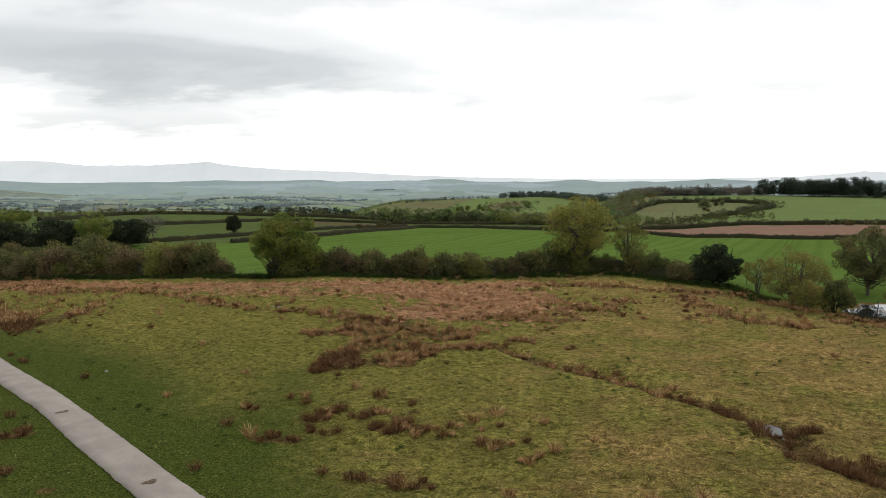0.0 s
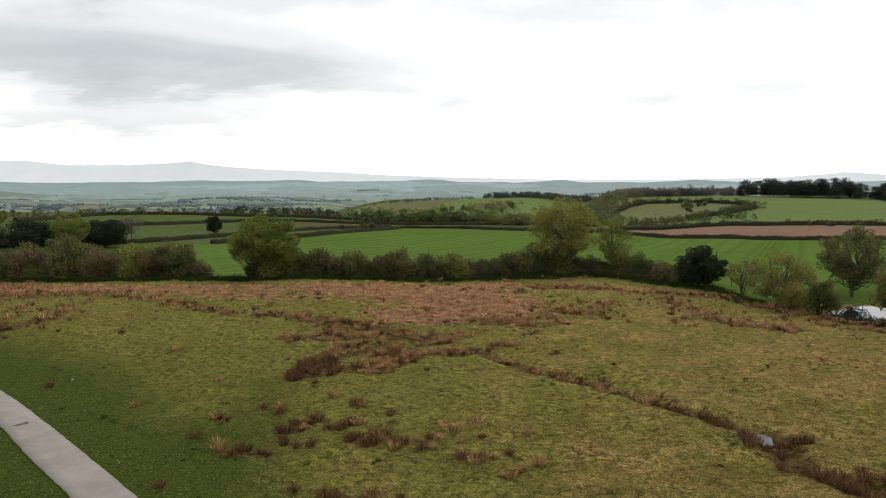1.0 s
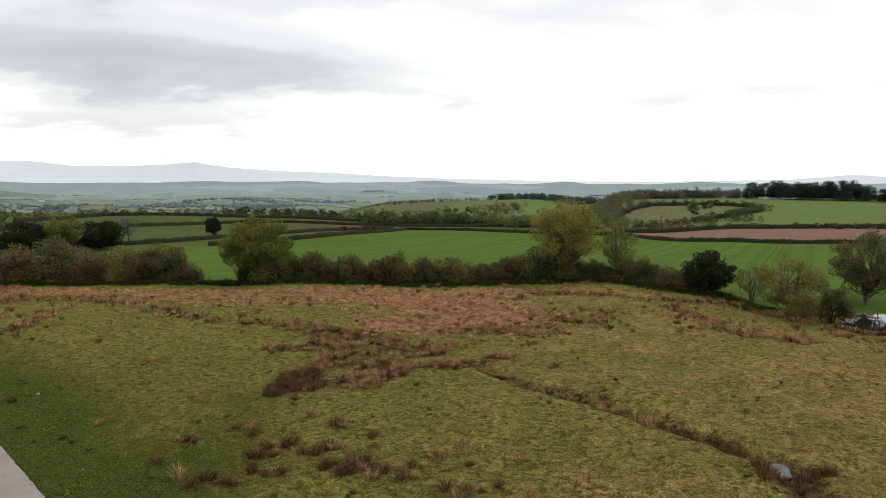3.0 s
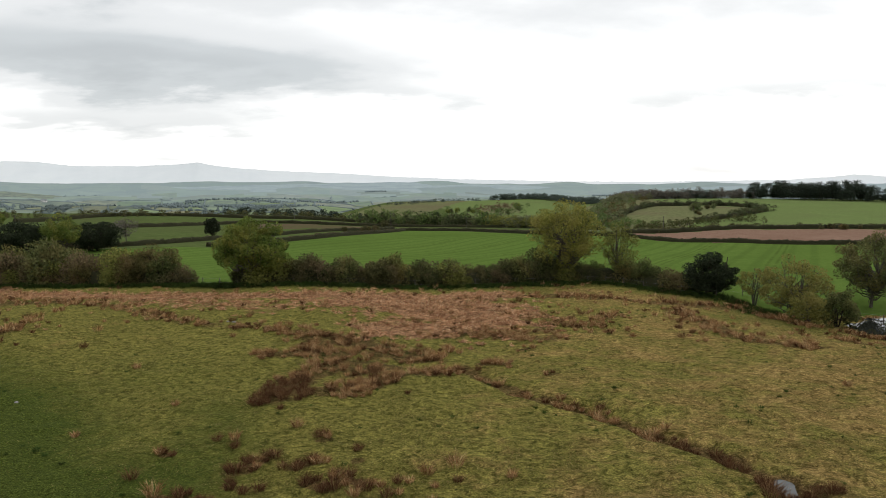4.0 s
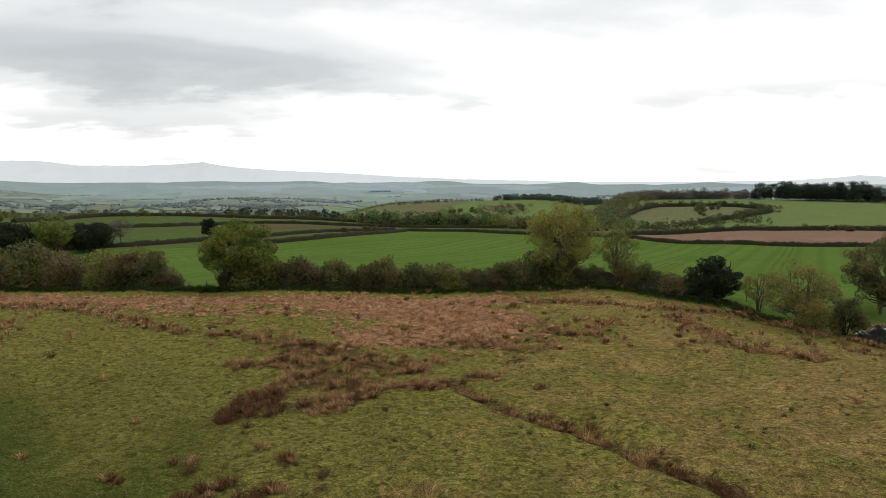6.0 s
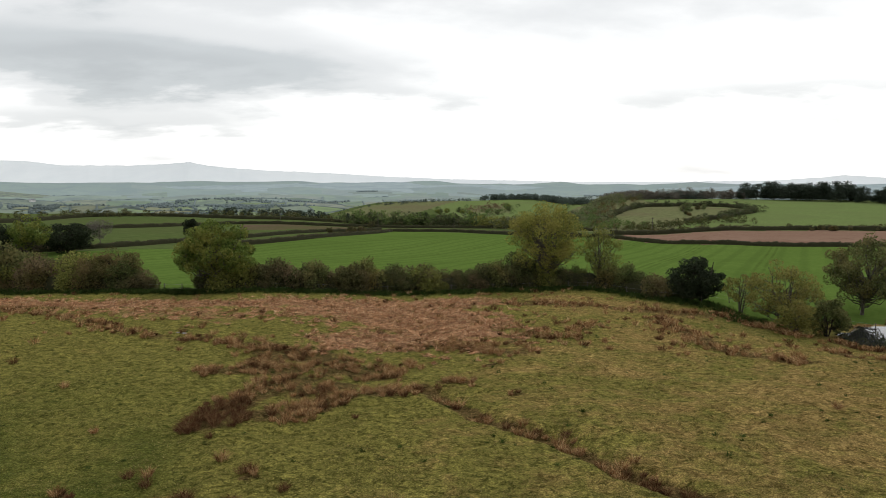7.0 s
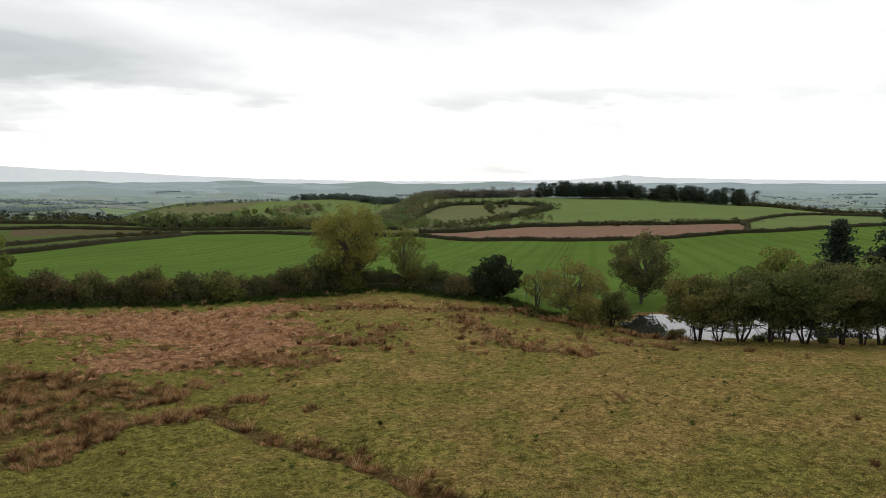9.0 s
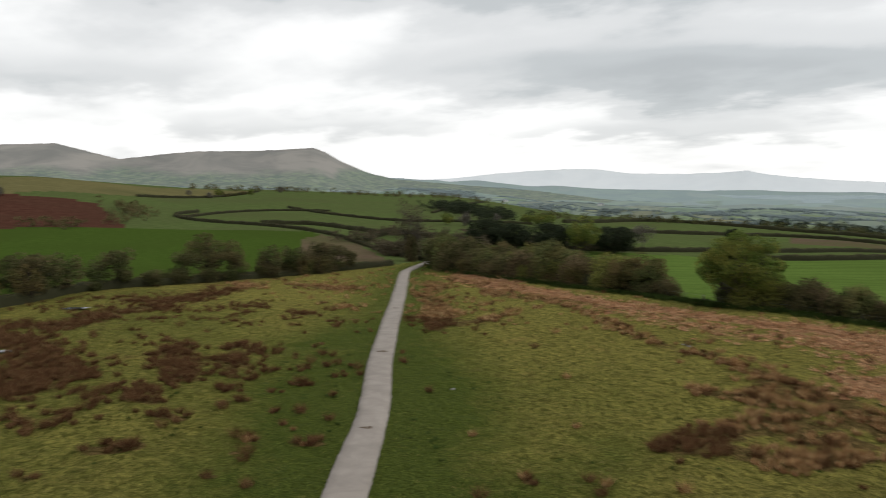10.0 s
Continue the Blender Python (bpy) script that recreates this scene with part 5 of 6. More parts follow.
def far_wood(name, label, rng, spots, leaf):
    """Woodland too far off to tell tree from tree: trunks and crowns joined."""
    pts, trunks, sizes = [], [], []
    for x, y, tall, wide in spots:
        z = float(height(x, y)) - 0.2
        a, f = rng.uniform(0, 2 * np.pi, 13), rng.uniform(0, 1, 13)
        reach = wide * 0.42 * np.sqrt(np.clip(1 - (1.5 * f - 0.55) ** 2, 0.05, 1)) * rng.uniform(0.4, 1, 13)
        lob = np.column_stack([np.cos(a) * reach, np.sin(a) * reach, tall * (0.12 + 0.76 * f)])
        q = rng.normal(size=(100, 3))
        q *= rng.uniform(0.75, 1.0, (100, 1)) / np.linalg.norm(q, axis=1)[:, None]
        q = lob[rng.randint(0, 13, 100)] + q * [wide * 0.17, wide * 0.17, tall * 0.13]
        q[:, 2] = np.clip(q[:, 2], 0.2, tall)
        pts.append(q + [x, y, z])
        sizes.append(np.full(100, 0.070 * (tall * wide) ** 0.5))
        trunks.append([((x, y, z), 0.15), ((x, y, z + tall * 0.35), 0.06)])
    w = tagged(new(name), label, "wood", kind="stuff")
    for ob in (part("trunks", mesh_data("trunks", *tubes(trunks, 4), BARK), w), part("crowns", mesh_data("crowns", *leaf_cards(rng, np.vstack(pts), np.concatenate(sizes)), leaf), w)):
        tagged(ob, kind="stuff")


def woods():
    rng = np.random.RandomState(77)
    group = "far woodland trees"
    kinds = [tree("woodland_tree", lab, "tree", s, h, w, 0.2, 0.2, leaf, BARK, n, 0.34, lobes=34, twigs=16, group=group, tuft=0.75)
             for lab, s, h, w, leaf, n in (("round mid-green tree in a far hedge", 81, 8.0, 8.0, L_MID, 1300), ("dark green tree in a far hedge", 82, 8.5, 8.0, L_SYC, 1300), ("grey-brown budding tree on a far slope", 83, 7.5, 8.0, L_TWIG, 1000),
                                           ("small olive thorn tree on a far slope", 84, 5.0, 6.5, L_HEDGE, 900))]
    spots = []

    def scatter(line, n, spread, lo, hi, pick):
        c = chain(line, 2.0)
        for _ in range(n):
            p = c[rng.randint(len(c))] + rng.normal(0, spread, 2)
            spots.append((p[0], p[1], rng.uniform(0, 360), rng.uniform(lo, hi), pick[rng.randint(len(pick))]))

    def thicket(label, line, n, spread, lo, hi, leaf):
        c = chain(line, 2.0)
        out = []
        for _ in range(n):
            p = c[rng.randint(len(c))] + rng.normal(0, 1, 2) * spread
            tall = rng.uniform(lo, hi)
            out.append((p[0], p[1], tall, tall * rng.uniform(0.95, 1.45)))
        far_wood("far_wood", label, rng, out, leaf)

    thicket("mid-green strip of woodland beyond the cereal field", [(-64.2, 482.7), (-29.5, 488.5), (0, 482.1), (21.5, 468.2)], 50, (6, 5), 6, 11, L_WOOD)
    thicket("dark trees in the strip of woodland", [(-64.2, 482.7), (-29.5, 488.5), (0, 482.1), (21.5, 468.2)], 60, (6, 4), 5, 10.5, L_DARKWOOD)
    thicket("grey-olive budding trees in the strip of woodland", [(-64.2, 482.7), (-29.5, 488.5), (0, 482.1), (21.5, 468.2)], 40, (7, 4), 5, 10, L_SLOPE)
    thicket("low brown scrub in front of the woodland", [(-64.2, 482.7), (-29.5, 488.5), (0, 482.1), (21.5, 468.2)], 40, (7, 4), 2.5, 5, L_BUD)
    thicket("yellow-green budding trees at the end of the wood", [(23.5, 463.5), (35, 445), (42.5, 431.2)], 22, (4, 4), 6, 9, L_ASH)
    thicket("grey budding trees below the far hill", [(33.1, 449.6), (48.3, 431.3), (63.5, 413.8)], 50, (5, 5), 5, 8.5, L_SLOPE)
    thicket("grey-olive trees on the steep slope", [(77.8, 427.9), (91.2, 496), (108, 570), (138, 640), (166, 690)], 95, (9, 10), 4, 8.0, L_SLOPE)
    thicket("round green trees on the steep slope", [(75.5, 416.6), (86.6, 462.4), (99.9, 539.5), (130, 600)], 40, (9, 10), 5, 8, L_MID)
    thicket("olive thorns on the steep slope", [(82.8, 418.8), (97, 475), (115, 560), (150, 650)], 80, (10, 12), 3, 6.5, L_HEDGE)
    thicket("dark round bushes at the foot of the slope", [(63.1, 394.1), (87.9, 410.4), (107, 424.1)], 34, (5, 6), 3.5, 6.5, L_WOOD)
    thicket("thorny brown scrub along the loop of the hedge", [(94.3, 398.1), (140, 425), (168, 420)], 70, (5, 5), 2.5, 5.0, L_HEDGE)
    thicket("dark overgrown hedge looping round a small field", [(86.2, 446.1), (111.5, 497.9), (140, 545), (165, 562), (196, 573), (216, 552), (212, 512), (192, 484), (168, 455), (140, 437)], 190, (1.8, 1.8), 2.8, 5.6, L_DARKWOOD)
    thicket("knoll covered in grey budding trees", [(132, 630), (146, 664), (160, 684)], 60, (6, 6), 5, 9, L_SLOPE)
    thicket("rounded bushes along the thick hedge", [(77.7, 337.4), (121, 351), (181, 350), (236, 326)], 110, (1.4, 1.4), 2.0, 3.8, L_HEDGE)
    thicket("bare trees on the knoll", [(150, 672), (172, 690), (190, 690)], 40, (7, 6), 6, 10, L_TWIG)
    thicket("dark hedgerow trees on the valley edge", [(-278.5, 410.7), (-258, 448.2), (-222.3, 474.4), (-193.8, 502.1), (-154.7, 528.8), (-108.8, 514.3), (-68.5, 494.5)], 140, (6, 6), 2.5, 5.5, L_HEDGE)
    thicket("conifer plantation along the valley edge", [(-170, 545), (-109.7, 538.7), (-59.6, 526.6)], 90, (7, 5), 4, 6.5, L_PINE)
    thicket("dark plantation below the moor", [(-334.5, 371.4), (-296.2, 357.6), (-248.9, 331.1)], 90, (8, 7), 5, 8, L_DARK)
    thicket("dark conifers along the far hill's ridge", [(40, 918), (82, 900), (110, 868), (128, 810), (142, 760)], 260, (4, 5), 4, 8.5, L_FARPINE)
    thicket("trees on the far hill's brown flank", [(-110, 850), (-70, 868), (-20, 900), (20, 918)], 80, (7, 6), 2, 4.5, L_FARPINE)
    thicket("brown gorse and scrub on the far hill", [(24, 720), (36, 770), (46, 810)], 60, (9, 22), 2, 5, L_BUD)
    thicket("scattered round trees on the far hill", [(-30, 720), (10, 690), (60, 730), (100, 720)], 26, (22, 40), 4, 7.5, L_MID)
    thicket("dark trees along the hill's eastern crest", [(385, 520), (398, 460), (410, 405), (430, 350)], 110, (2.5, 3), 2.5, 6, L_HEDGE)
    thicket("thorn scrub at the bracken slope's edge", [(-262, 92), (-275, 130), (-310, 150), (-350, 165)], 60, (5, 5), 2, 4.5, L_HEDGE)
    thicket("hedge trees below the moor", [(-420, 520), (-480, 470), (-560, 400), (-600, 330)], 110, (12, 10), 3, 6, L_HEDGE)
    thicket("brown overgrown hazel and thorn round the lane end", [(-172, 172), (-158, 170), (-148.6, 170.5), (-140.6, 176.5), (-141.3, 186.7)], 46, (3, 3), 3, 6.5, L_BROWN)
    thicket("grey-brown budding trees beyond the lane", [(-190, 182), (-200, 205), (-169.6, 212.1), (-126.2, 203.7), (-106.2, 214.3)], 60, (4, 4), 2.5, 5.5, L_BROWN)
    scatter([(-229.4, 349.6), (-228.2, 308.2), (-221.1, 255.7)], 10, 8, 0.5, 0.9, (3, 2, 1))
    scatter([(-380, 40), (-375, 90), (-372, 120)], 8, 5, 0.5, 0.9, (3, 2))
    scatter([(-440, 240), (-480, 300), (-540, 380)], 10, 5, 0.5, 0.9, (1, 2, 3))
    scatter([(-52.8, 353.7), (-42.8, 406.8)], 4, 3, 0.6, 0.9, (3, 2))
    scatter([(150, 470), (175, 520), (190, 560)], 6, 5, 0.5, 0.8, (3, 0))
    scatter([(150, 345), (215, 335)], 7, 2, 0.4, 0.6, (3, 3))
    scatter([(-10, 700), (20, 690), (50, 720), (80, 700)], 9, 16, 0.6, 1.0, (0, 1))
    scatter([(-48.6, 444.7), (-45.9, 448.3)], 1, 0.1, 0.9, 0.9, (3,))
    plant_all(kinds, spots, 0.2)
    bare = tree("bare_tree", "grey leafless tree on the hill crest", "tree", 85, 12, 9, 2.0, 0.2, L_TWIG, BARK, 420, 0.42, lobes=18, twigs=36, group="bare crest trees")
    plant_all([bare], [(180 + 92 * f + rng.normal(0, 2), 686 - 10 * f + rng.normal(0, 7), rng.uniform(0, 360), rng.uniform(0.55, 1.0), 0) for f in np.linspace(0, 1, 26)], 0.2)
    thicket("bare grey trees along the hill crest", [(168, 690), (210, 688), (240, 684), (272, 676)], 170, (3, 6), 3.5, 9.0, L_TWIG)
    thicket("small dark firs among the crest trees", [(190, 690), (240, 684), (270, 678)], 26, (3, 5), 5, 9, L_FARPINE)
    pines = [pine("pine", "tall dark pine in the hilltop clump", s, h, w, "hilltop pines") for s, h, w in ((91, 16, 11), (92, 14, 10.5), (93, 17, 10))]
    row = chain([(274, 672), (308, 636), (338, 596), (362, 560), (384, 522)], 1.0)
    spots = []
    for f in np.linspace(0, 1, 190):
        p = row[int(f * (len(row) - 1))]
        spots.append((p[0] + rng.normal(0, 7), p[1] + rng.normal(0, 7), rng.uniform(0, 360), rng.uniform(0.58, 1.06) * (0.88 + 0.18 * math.sin(f * 31) * math.sin(f * 13)) * (0.5 if 0.52 < f < 0.57 else 1), int(rng.randint(3))))
    plant_all(pines, spots, 0.3)


woods()


# ---- hedges and copses of the far valley ----
def vale_hedges():
    rng = np.random.RandomState(202)
    runs = []

    def run(cu, cv):
        u, v = cu.copy(), cv.copy()
        for _ in range(12):
            u, v = cu - vale_bend(u, v, 0), cv - vale_bend(u, v, 1)
        r, az = np.exp(v * 0.095) - 1, np.radians(u * 2.3)
        ok = (r > 1010) & (r < 2900 + 600 * np.sin(u * 1.7) * np.sin(v * 2.3)) & (u * 2.3 > -80) & (u * 2.3 < 52)
        runs.append((CX + r * np.sin(az), CY + r * np.cos(az), r, ok))

    rows = np.arange(71, 90)
    for row in rows:
        run(np.linspace(-36, 24, 560), np.full(560, float(row)))
        for col in range(-36, 25):
            if rng.uniform() < 0.85:
                run(np.full(9, col - vale_shift(row)), np.linspace(row, row + 1, 9))
    verts, faces, belts, base = [], [], [], 0
    for x, y, r, ok in runs:
        n = len(x)
        d = np.gradient(np.column_stack([x, y]), axis=0)
        d /= np.linalg.norm(d, axis=1)[:, None] + 1e-9
        side = np.column_stack([-d[:, 1], d[:, 0]])
        grove = np.clip(rough_noise(x, y, 0.017) + rough_noise(x, y, 0.05) * 0.6, 0, 1)
        h = rng.uniform(0.8, 1.8, n) + grove * rng.uniform(1, 5, n) + (rng.uniform(size=n) < 0.14) * rng.uniform(1.5, 4.5, n)
        w = rng.uniform(1.4, 2.6, n) + h * 0.25
        z = land(x, y)
        p = np.column_stack([x, y])
        for off, up in ((-1, -0.3), (-0.7, 0.7), (0.1, 1.0), (0.75, 0.65), (1, -0.3)):
            verts.append(np.column_stack([p + side * (w * off)[:, None], z + h * up]))
        for q in range(4):
            i = np.arange(n - 1)[ok[:-1] & ok[1:]]
            faces.append(np.column_stack([base + q * n + i, base + q * n + i + 1, base + (q + 1) * n + i + 1, base + (q + 1) * n + i]))
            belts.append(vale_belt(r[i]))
        base += 5 * n
    for _ in range(170):
        az, r = np.radians(rng.uniform(-78, 50)), np.exp(rng.uniform(math.log(1050), math.log(4000)))
        n = rng.randint(25, 70)
        long, deep, turn = rng.uniform(0.015, 0.045) * r, rng.uniform(15, 45), rng.normal(0, 0.25)
        s, t = rng.uniform(-1, 1, n) * long, rng.normal(0, 1, n) * deep
        x = CX + r * np.sin(az) + (s * np.cos(az + turn) + t * np.sin(az + turn))
        y = CY + r * np.cos(az) + (-s * np.sin(az + turn) + t * np.cos(az + turn))
        h, w, z = rng.uniform(3.5, 7, n), rng.uniform(3, 6, n), land(x, y)
        ang = np.linspace(0, 2 * np.pi, 6, endpoint=False)
        for up, wide in ((-0.05, 0.8), (0.45, 1.0), (0.82, 0.62), (1.0, 0.12)):
            rr = wide * w[:, None] * rng.uniform(0.75, 1.2, (n, 6))
            verts.append(np.stack([x[:, None] + rr * np.cos(ang), y[:, None] + rr * np.sin(ang), (z + h * up)[:, None] + rng.normal(0, 0.4, (n, 6))], -1).reshape(-1, 3))
        for q in range(3):
            i, j = np.meshgrid(np.arange(n), np.arange(6), indexing="ij")
            k = (j + 1) % 6
            f = np.stack([base + q * n * 6 + i * 6 + j, base + q * n * 6 + i * 6 + k, base + (q + 1) * n * 6 + i * 6 + k, base + (q + 1) * n * 6 + i * 6 + j], -1).reshape(-1, 4)
            faces.append(f)
            belts.append(np.full(len(f), vale_belt(r)))
        base += 4 * n * 6
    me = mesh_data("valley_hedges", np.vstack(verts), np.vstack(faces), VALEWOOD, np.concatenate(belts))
    tagged(new("valley_hedges", me), "dark hedgerows and copses between the far valley fields", "hedgerows", kind="stuff")


vale_hedges()


def farmhouse(x, y, turn, long):
    t = thing("farmhouse", "small white farmhouse with a slate roof in the valley", "house", "far farmhouses")
    w, h, top = 4.0, 5.5, 8.2
    box = [(-long, -w, -3), (long, -w, -3), (long, w, -3), (-long, w, -3), (-long, -w, h), (long, -w, h), (long, w, h), (-long, w, h)]
    part("wall", mesh_data("wall", box, [(0, 1, 5, 4), (1, 2, 6, 5), (2, 3, 7, 6), (3, 0, 4, 7)], LIMEWASH), t)
    roof = [(-long - 0.4, -w - 0.5, h - 0.2), (long + 0.4, -w - 0.5, h - 0.2), (long + 0.4, w + 0.5, h - 0.2), (-long - 0.4, w + 0.5, h - 0.2), (-long - 0.4, 0, top), (long + 0.4, 0, top)]
    part("roof", mesh_data("roof", roof, [(0, 1, 5, 4), (2, 3, 4, 5), (0, 4, 3, 3), (1, 2, 5, 5)][:2], SLATE), t)
    part("gable", mesh_data("gable", [(-long, -w, h), (-long, w, h), (-long, 0, top - 0.2), (long, -w, h), (long, w, h), (long, 0, top - 0.2)], [(0, 2, 1), (3, 4, 5)], LIMEWASH), t)
    part("chimney", mesh_data("chimney", *tubes([[((long - 0.8, 0, top - 1), 0.6), ((long - 0.8, 0, top + 1.2), 0.55)]], 4), STONE), t)
    for k in (-0.6, 0.0, 0.6):
        part("window", mesh_data("window", [(long * k - 0.6, -w - 0.03, 2.6), (long * k + 0.6, -w - 0.03, 2.6), (long * k + 0.6, -w - 0.03, 4.2), (long * k - 0.6, -w - 0.03, 4.2)], [(0, 1, 2, 3)], SLATE), t)
    t.matrix_basis = pose(x, y, float(land(np.array(x), np.array(y))), 0, 0, turn)


for x, y, turn, long in FARMS:
    farmhouse(x, y, turn, long)


# ---- fences and poles ----
def wire_fence(line, label, seed):
    rng = np.random.RandomState(seed)
    c = chain(line, 3.0)
    t = thing("wire_fence", label, "fence")
    tops = []
    post = mesh_data("post", *tubes([[((0, 0, -0.4), 0.07), ((0, 0, 1.22), 0.065), ((0, 0, 1.25), 0.03)]], 6), WOOD)
    for x, y in c:
        z = float(height(x, y))
        p = part("post", post, t)
        p.matrix_basis = pose(x, y, z, rng.normal(0, 3), rng.normal(0, 3), rng.uniform(0, 360))
        tops.append((x, y, z))
    for h in (0.45, 1.05):
        part("wire", mesh_data("wire", *tubes([[((x, y, z + h), 0.006) for x, y, z in tops]], 4), WIRE), t)


wire_fence([(-48.1, 125.1), (-38.9, 123.5), (-31.5, 122.5), (-14, 125.4), (5.6, 130.4), (15.8, 132.2), (25.7, 134), (33.7, 127.1), (40, 120)], "post and wire fence along the pasture hedge", 5)
wire_fence([(43, 126), (47, 118), (54, 112), (62, 106), (80, 101)], "post and wire fence beside the pond field", 6)


def pole(x, y, tall):
    t = thing("telegraph_pole", "pale wooden telegraph pole with a short crossarm", "pole", "telegraph poles")
    part("shaft", mesh_data("shaft", *tubes([[((0, 0, -0.5), 0.16), ((0, 0, tall), 0.11)]], 7), WOOD), t)
    part("crossarm", mesh_data("crossarm", *tubes([[((-0.8, 0, tall - 0.5), 0.07), ((0.8, 0, tall - 0.5), 0.07)]], 4), WOOD), t)
    for q in (-0.7, 0.7):
        part("insulator", mesh_data("insulator", *tubes([[((q, 0, tall - 0.45), 0.05), ((q, 0, tall - 0.25), 0.06), ((q, 0, tall - 0.2), 0.02)]], 5), STONE), t)
    at(t, x, y, 20)


for x, y, tall in ((-44.1, 451.5, 8.6), (2.9, 423.9, 7.7), (-106.6, 459.2, 8.6), (94.3, 342.4, 7.9), (-173.6, 281.1, 6.8)):
    pole(x, y, tall)


def farm_gate(x, y, turn, label):
    t = thing("farm_gate", label, "gate", "field gates")
    for k, h in enumerate((0.25, 0.45, 0.65, 0.88, 1.12)):
        part("rail", mesh_data("rail", *tubes([[((-1.8, 0, h), 0.028), ((1.8, 0, h), 0.028)]], 5), WIRE), t)
    for q in (-1.8, 0.0, 1.8):
        part("stile", mesh_data("stile", *tubes([[((q, 0, 0.2), 0.03), ((q, 0, 1.18), 0.03)]], 5), WIRE), t)
    part("brace", mesh_data("brace", *tubes([[((-1.8, 0, 0.25), 0.02), ((1.8, 0, 1.1), 0.02)]], 4), WIRE), t)
    for q in (-2.0, 2.0):
        part("gatepost", mesh_data("gatepost", *tubes([[((q, 0, -0.4), 0.11), ((q, 0, 1.35), 0.10), ((q, 0, 1.4), 0.05)]], 6), WOOD), t)
    at(t, x, y, turn)


farm_gate(-34.1, 401, 20, "grey metal field gate at the corner of the cereal field")
farm_gate(-42.9, 424.6, -15, "grey metal gate across the farm lane")


# ---- rushes, litter and grass ----
def blades(name, label, category, rng, x, y, per, tall, spread, wide, lean, mat):
    n = len(x)
    x, y, tall = np.repeat(x, per), np.repeat(y, per), np.repeat(tall, per) * rng.uniform(0.55, 1.15, n * per)
    a, r = rng.uniform(0, 2 * np.pi, n * per), np.sqrt(rng.uniform(0, 1, n * per)) * spread
    bx, by = x + np.cos(a) * r, y + np.sin(a) * r
    out = a + rng.normal(0, 0.7, n * per)
    ll = lean * tall * rng.uniform(0.3, 1.3, n * per)
    bz = turf(bx, by) - 0.06
    tx, ty, tz = bx + np.cos(out) * ll, by + np.sin(out) * ll, bz + 0.06 + tall * np.sqrt(np.maximum(0.05, 1 - np.minimum(lean, 0.95) ** 2))
    w = wide * rng.uniform(0.6, 1.4, n * per)
    s = rng.uniform(0, np.pi, n * per)
    v = np.stack([np.column_stack([bx - np.cos(s) * w, by - np.sin(s) * w, bz]), np.column_stack([bx + np.cos(s) * w, by + np.sin(s) * w, bz]), np.column_stack([tx, ty, tz])], 1)
    me = mesh_data(name, v.reshape(-1, 3), np.arange(3 * n * per).reshape(-1, 3), mat)
    return tagged(new(name, me), label, category, kind="stuff")


def near_points(rng, n, r0=4, r1=135, a0=-84, a1=50, power=1.0):
    r = r0 + (r1 - r0) * rng.uniform(0, 1, n) ** power
    a = np.radians(rng.uniform(a0, a1, n))
    x, y = CX + r * np.sin(a), CY + r * np.cos(a)
    keep = inside(HOME, x, y) & (pond_edge(x, y) > 1.12) & (along(TRACK, x, y) > 1.45)
    return x[keep], y[keep]


def tussocks(name, label, category, rng, x, y, size, per, wide, lean, mat, comb=None):
    """Separate domed tufts: blades rise from a tight crown and arch outwards."""
    n = len(x)
    k = n * per
    S = np.repeat(size, per)
    a = rng.uniform(0, 2 * np.pi, k)
    f = np.sqrt(rng.uniform(0, 1, k))
    bx, by = np.repeat(x, per) + np.cos(a) * f * S * 0.42, np.repeat(y, per) + np.sin(a) * f * S * 0.42
    out = a + rng.normal(0, 0.45, k)
    if comb is not None:
        out = np.where(rng.uniform(size=k) < 0.6, comb + rng.normal(0, 0.5, k), out)
    ln = S * rng.uniform(0.75, 1.5, k)
    tilt = np.clip(lean * (0.25 + 0.9 * f) + rng.normal(0, 0.12, k), 0, 1.35)
    bz = turf(bx, by) - 0.05
    mid = np.column_stack([bx + np.cos(out) * ln * 0.5 * np.sin(tilt * 0.6), by + np.sin(out) * ln * 0.5 * np.sin(tilt * 0.6), bz + ln * 0.5 * np.cos(tilt * 0.6)])
    tip = mid + np.column_stack([np.cos(out) * ln * 0.5 * np.sin(tilt * 1.3), np.sin(out) * ln * 0.5 * np.sin(tilt * 1.3), ln * 0.5 * np.cos(tilt * 1.3)])
    w = np.repeat(wide, per) * rng.uniform(0.6, 1.4, k)
    s = rng.uniform(0, np.pi, k)
    ox = np.column_stack([np.cos(s) * w, np.sin(s) * w, np.zeros(k)])
    base = np.column_stack([bx, by, bz])
    v = np.stack([base, mid - ox, tip, mid + ox], 1)
    return tagged(new(name, mesh_data(name, v.reshape(-1, 3), np.arange(4 * k).reshape(-1, 4), mat)), label, category, kind="stuff")


def spread(rng, step, x0=-125, x1=70, y0=20, y1=150):
    """Loosely spaced points over the pasture."""
    gx, gy = np.meshgrid(np.arange(x0, x1, step), np.arange(y0, y1, step))
    x, y = gx.ravel() + rng.uniform(-0.5, 0.5, gx.size) * step, gy.ravel() + rng.uniform(-0.5, 0.5, gx.size) * step
    keep = inside(HOME, x, y) & (pond_edge(x, y) > 1.12) & (along(TRACK, x, y) > 1.7)
    return x[keep], y[keep]


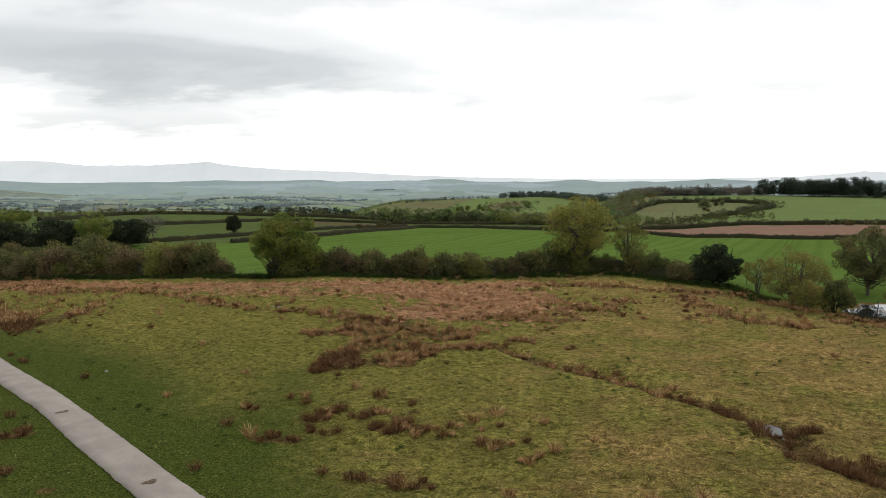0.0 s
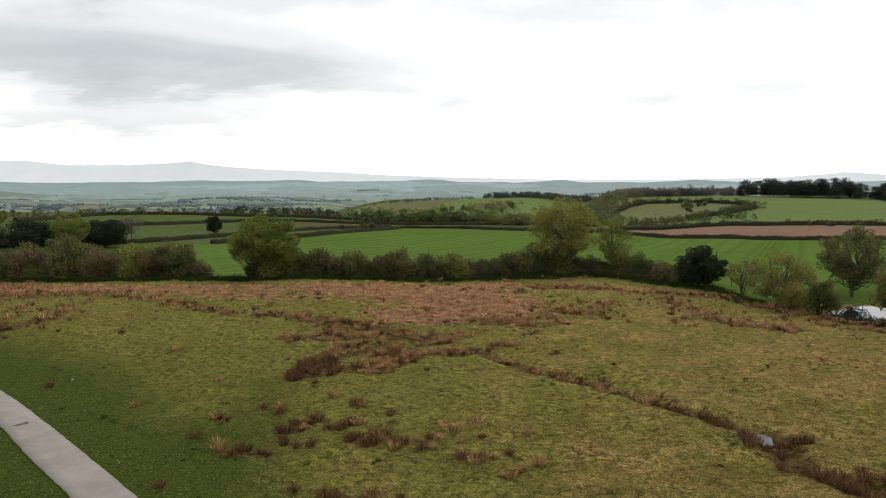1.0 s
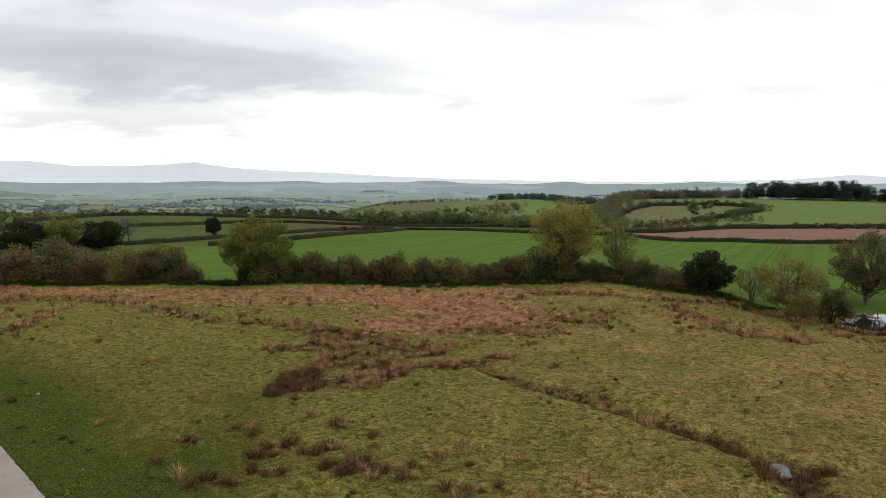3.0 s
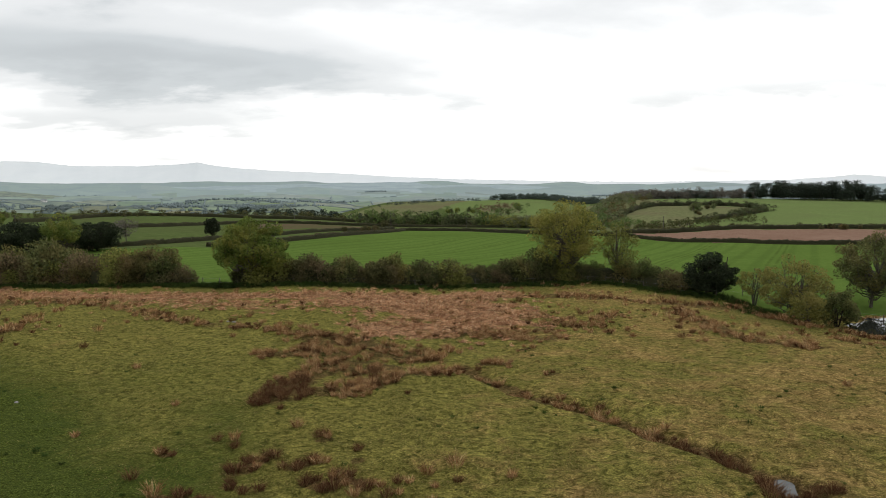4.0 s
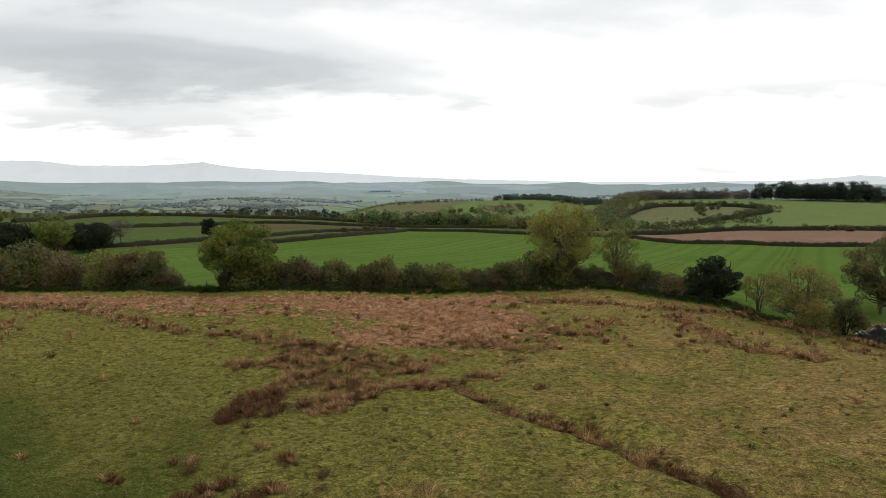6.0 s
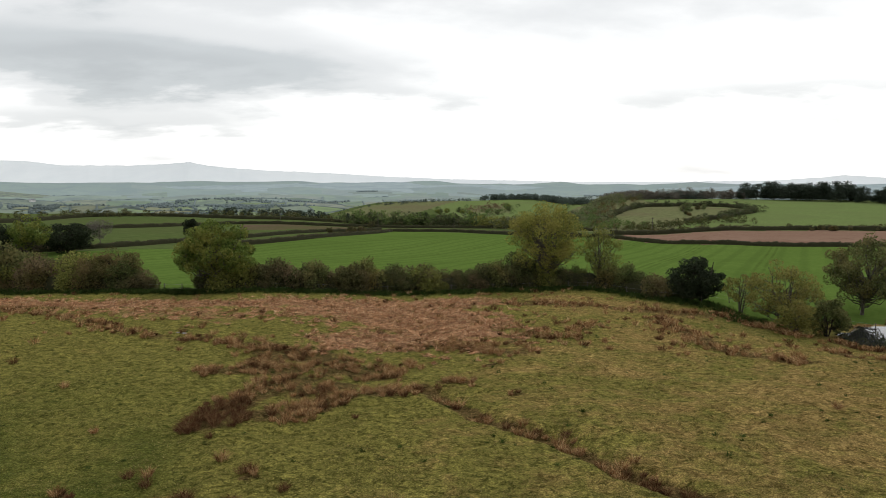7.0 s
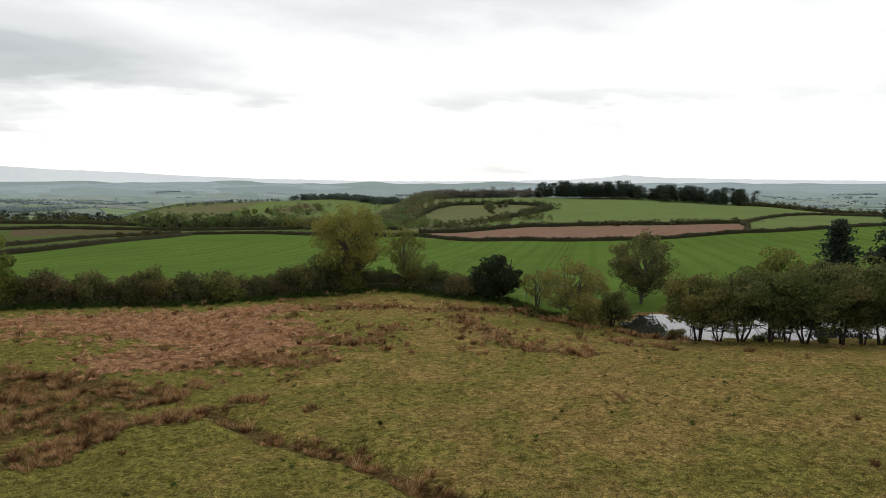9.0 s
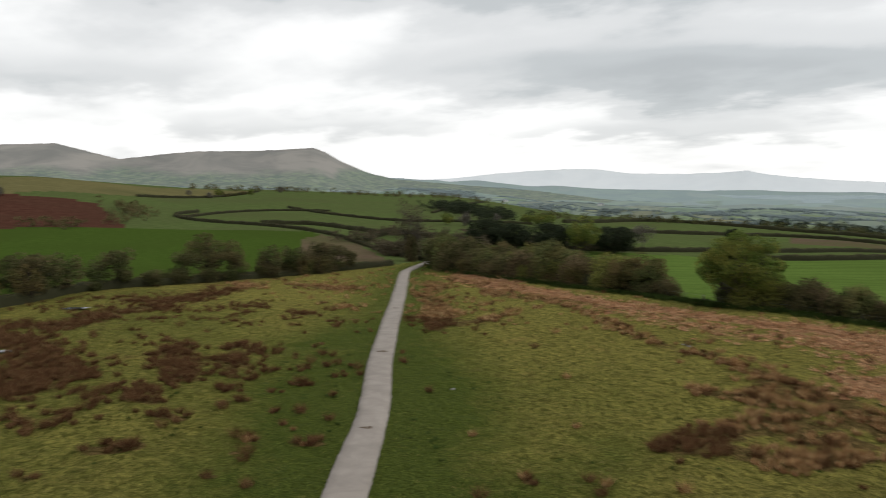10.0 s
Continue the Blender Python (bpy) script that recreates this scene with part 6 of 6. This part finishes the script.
def undergrowth():
    rng = np.random.RandomState(101)
    x, y = spread(rng, 0.62)
    d = bed(RUSHES, x, y) * np.clip(1 - bed(PINK, x, y) * 0.8, 0, 1)
    broken = np.clip(0.62 + 1.35 * patches(x, y, 0.42, 5.0), 0.04, 1)
    d = np.maximum(np.clip(d * 1.25, 0, 1) * np.where((y < 56) & (x < 0), np.maximum(broken, 0.6), broken), 0.05 * (along(NEAR_HEDGE, x, y) < 42) * (y > 88) * broken)
    d = np.maximum(d, bed(THIN_RUSHES, x, y) * 0.45 * np.clip(1.6 * patches(x, y, 0.35, 8.0), 0, 1))
    d = np.maximum(d, 0.003)
    keep = (rng.uniform(0, 1, len(x)) < d) & (np.hypot(x - 17.4, y - 46.4) > 1.3)
    x, y = x[keep], y[keep]
    size = rng.uniform(0.28, 0.62, len(x)) * (1 + 0.35 * (rng.uniform(size=len(x)) < 0.2))
    far = np.hypot(x - CX, y - CY) > 78
    dark = (x < -34) & (y < 84) | (np.hypot(x + 14, y - 64) < 4.5) | (x > 11) & (y < 53) | (x < -2) & (y < 56) & (rng.uniform(size=len(x)) < 0.6) | (rng.uniform(size=len(x)) < 0.2)
    for tone, mat, lab in ((~dark, RUSH, "reddish-brown soft rush tussocks in the pasture"), (dark, RUSHDARK, "dark red-brown old rush tussocks on wet ground")):
        for sel, per, w in ((tone & ~far, 130, 0.0115), (tone & far, 36, 0.030)):
            tussocks("rush_tussocks", lab, "rushes", rng, x[sel], y[sel], size[sel], per, np.full(sel.sum(), w), 0.70, mat)
    x, y = spread(rng, 0.66, -120, 20, 80, 150)
    keep = rng.uniform(0, 1, len(x)) < bed(PINK, x, y) * np.clip(0.75 + 0.9 * patches(x, y, 0.35, 2.0), 0.2, 1)
    x, y = x[keep], y[keep]
    tussocks("bracken_litter", "flattened pinkish-brown dead bracken and grass", "bracken", rng, x, y, rng.uniform(0.30, 0.62, len(x)), 34, np.full(len(x), 0.038), 1.75, LITTER, comb=-0.6)
    x, y = spread(rng, 0.9, -60, 60, 24, 110)
    keep = rng.uniform(0, 1, len(x)) < 0.09 * np.clip(0.1 + 1.5 * patches(x, y, 0.25, 4.0), 0, 1)
    x, y = x[keep], y[keep]
    tussocks("coarse_grass_tufts", "dark green coarse grass tufts in the turf", "grass", rng, x, y, rng.uniform(0.14, 0.30, len(x)), 30, np.full(len(x), 0.020), 0.95, LUSHBLADE)
    # Dark blades added below the near hedge to give its shade on the ground.
    c = chain(NEAR_HEDGE, 0.35)
    c = c[rng.randint(0, len(c), 4200)] + rng.normal(0, 1.3, (4200, 2)) - [0.5, 2.4]
    c = c[inside(HOME, c[:, 0], c[:, 1])]
    tussocks("hedge_bottom_nettles", "dark grass along the hedge bottom, standing in for its shade", "weeds", rng, c[:, 0], c[:, 1], rng.uniform(0.30, 0.75, len(c)), 10, np.full(len(c), 0.06), 0.7, LUSHBLADE)
    x, y = near_points(rng, 230000, r1=115, power=0.95)
    lushness = np.clip(verdure(x, y) * 1.1, 0, 1)
    keep = (rng.uniform(0, 1, len(x)) > lushness * 0.9) & (patches(x, y, 0.55, 6.0) + rng.normal(0, 0.22, len(x)) > 0.06)
    x, y = x[keep], y[keep]
    sere = rng.normal(0, 0.25, len(x)) + (x + 12 - 0.22 * (y - 60)) / 26 + 0.5 * patches(x, y, 0.06, 9.0) > 0.35
    for sel, mat, lab in ((sere, GRASS, "tussocky pasture grass, olive to straw"), (~sere, GREENGRASS, "tussocky green pasture grass")):
        blades("grass_tufts", lab, "grass", rng, x[sel], y[sel], 5, rng.uniform(0.14, 0.32, sel.sum()), 0.28, 0.024, 0.93, mat)


undergrowth()


def stones():
    rng = np.random.RandomState(6)
    for x, y, s in ((-25.7, 90.1, 0.26), (-26.5, 90.4, 0.20), (-33.6, 62.4, 0.16)):
        bm = bmesh.new()
        bmesh.ops.create_icosphere(bm, subdivisions=2, radius=s)
        for v in bm.verts:
            v.co = Vector((v.co.x * 1.5, v.co.y, v.co.z * 0.5)) * (1 + 0.25 * noise.noise(v.co * 2.5 / s + Vector((x, y, 0))))
        me = bpy.data.meshes.new("stone")
        bm.to_mesh(me)
        bm.free()
        me.materials.append(STONE)
        at(tagged(new("stone", me), "pale half-buried stone in the rough grass", "stone"), x, y, rng.uniform(0, 360))


stones()
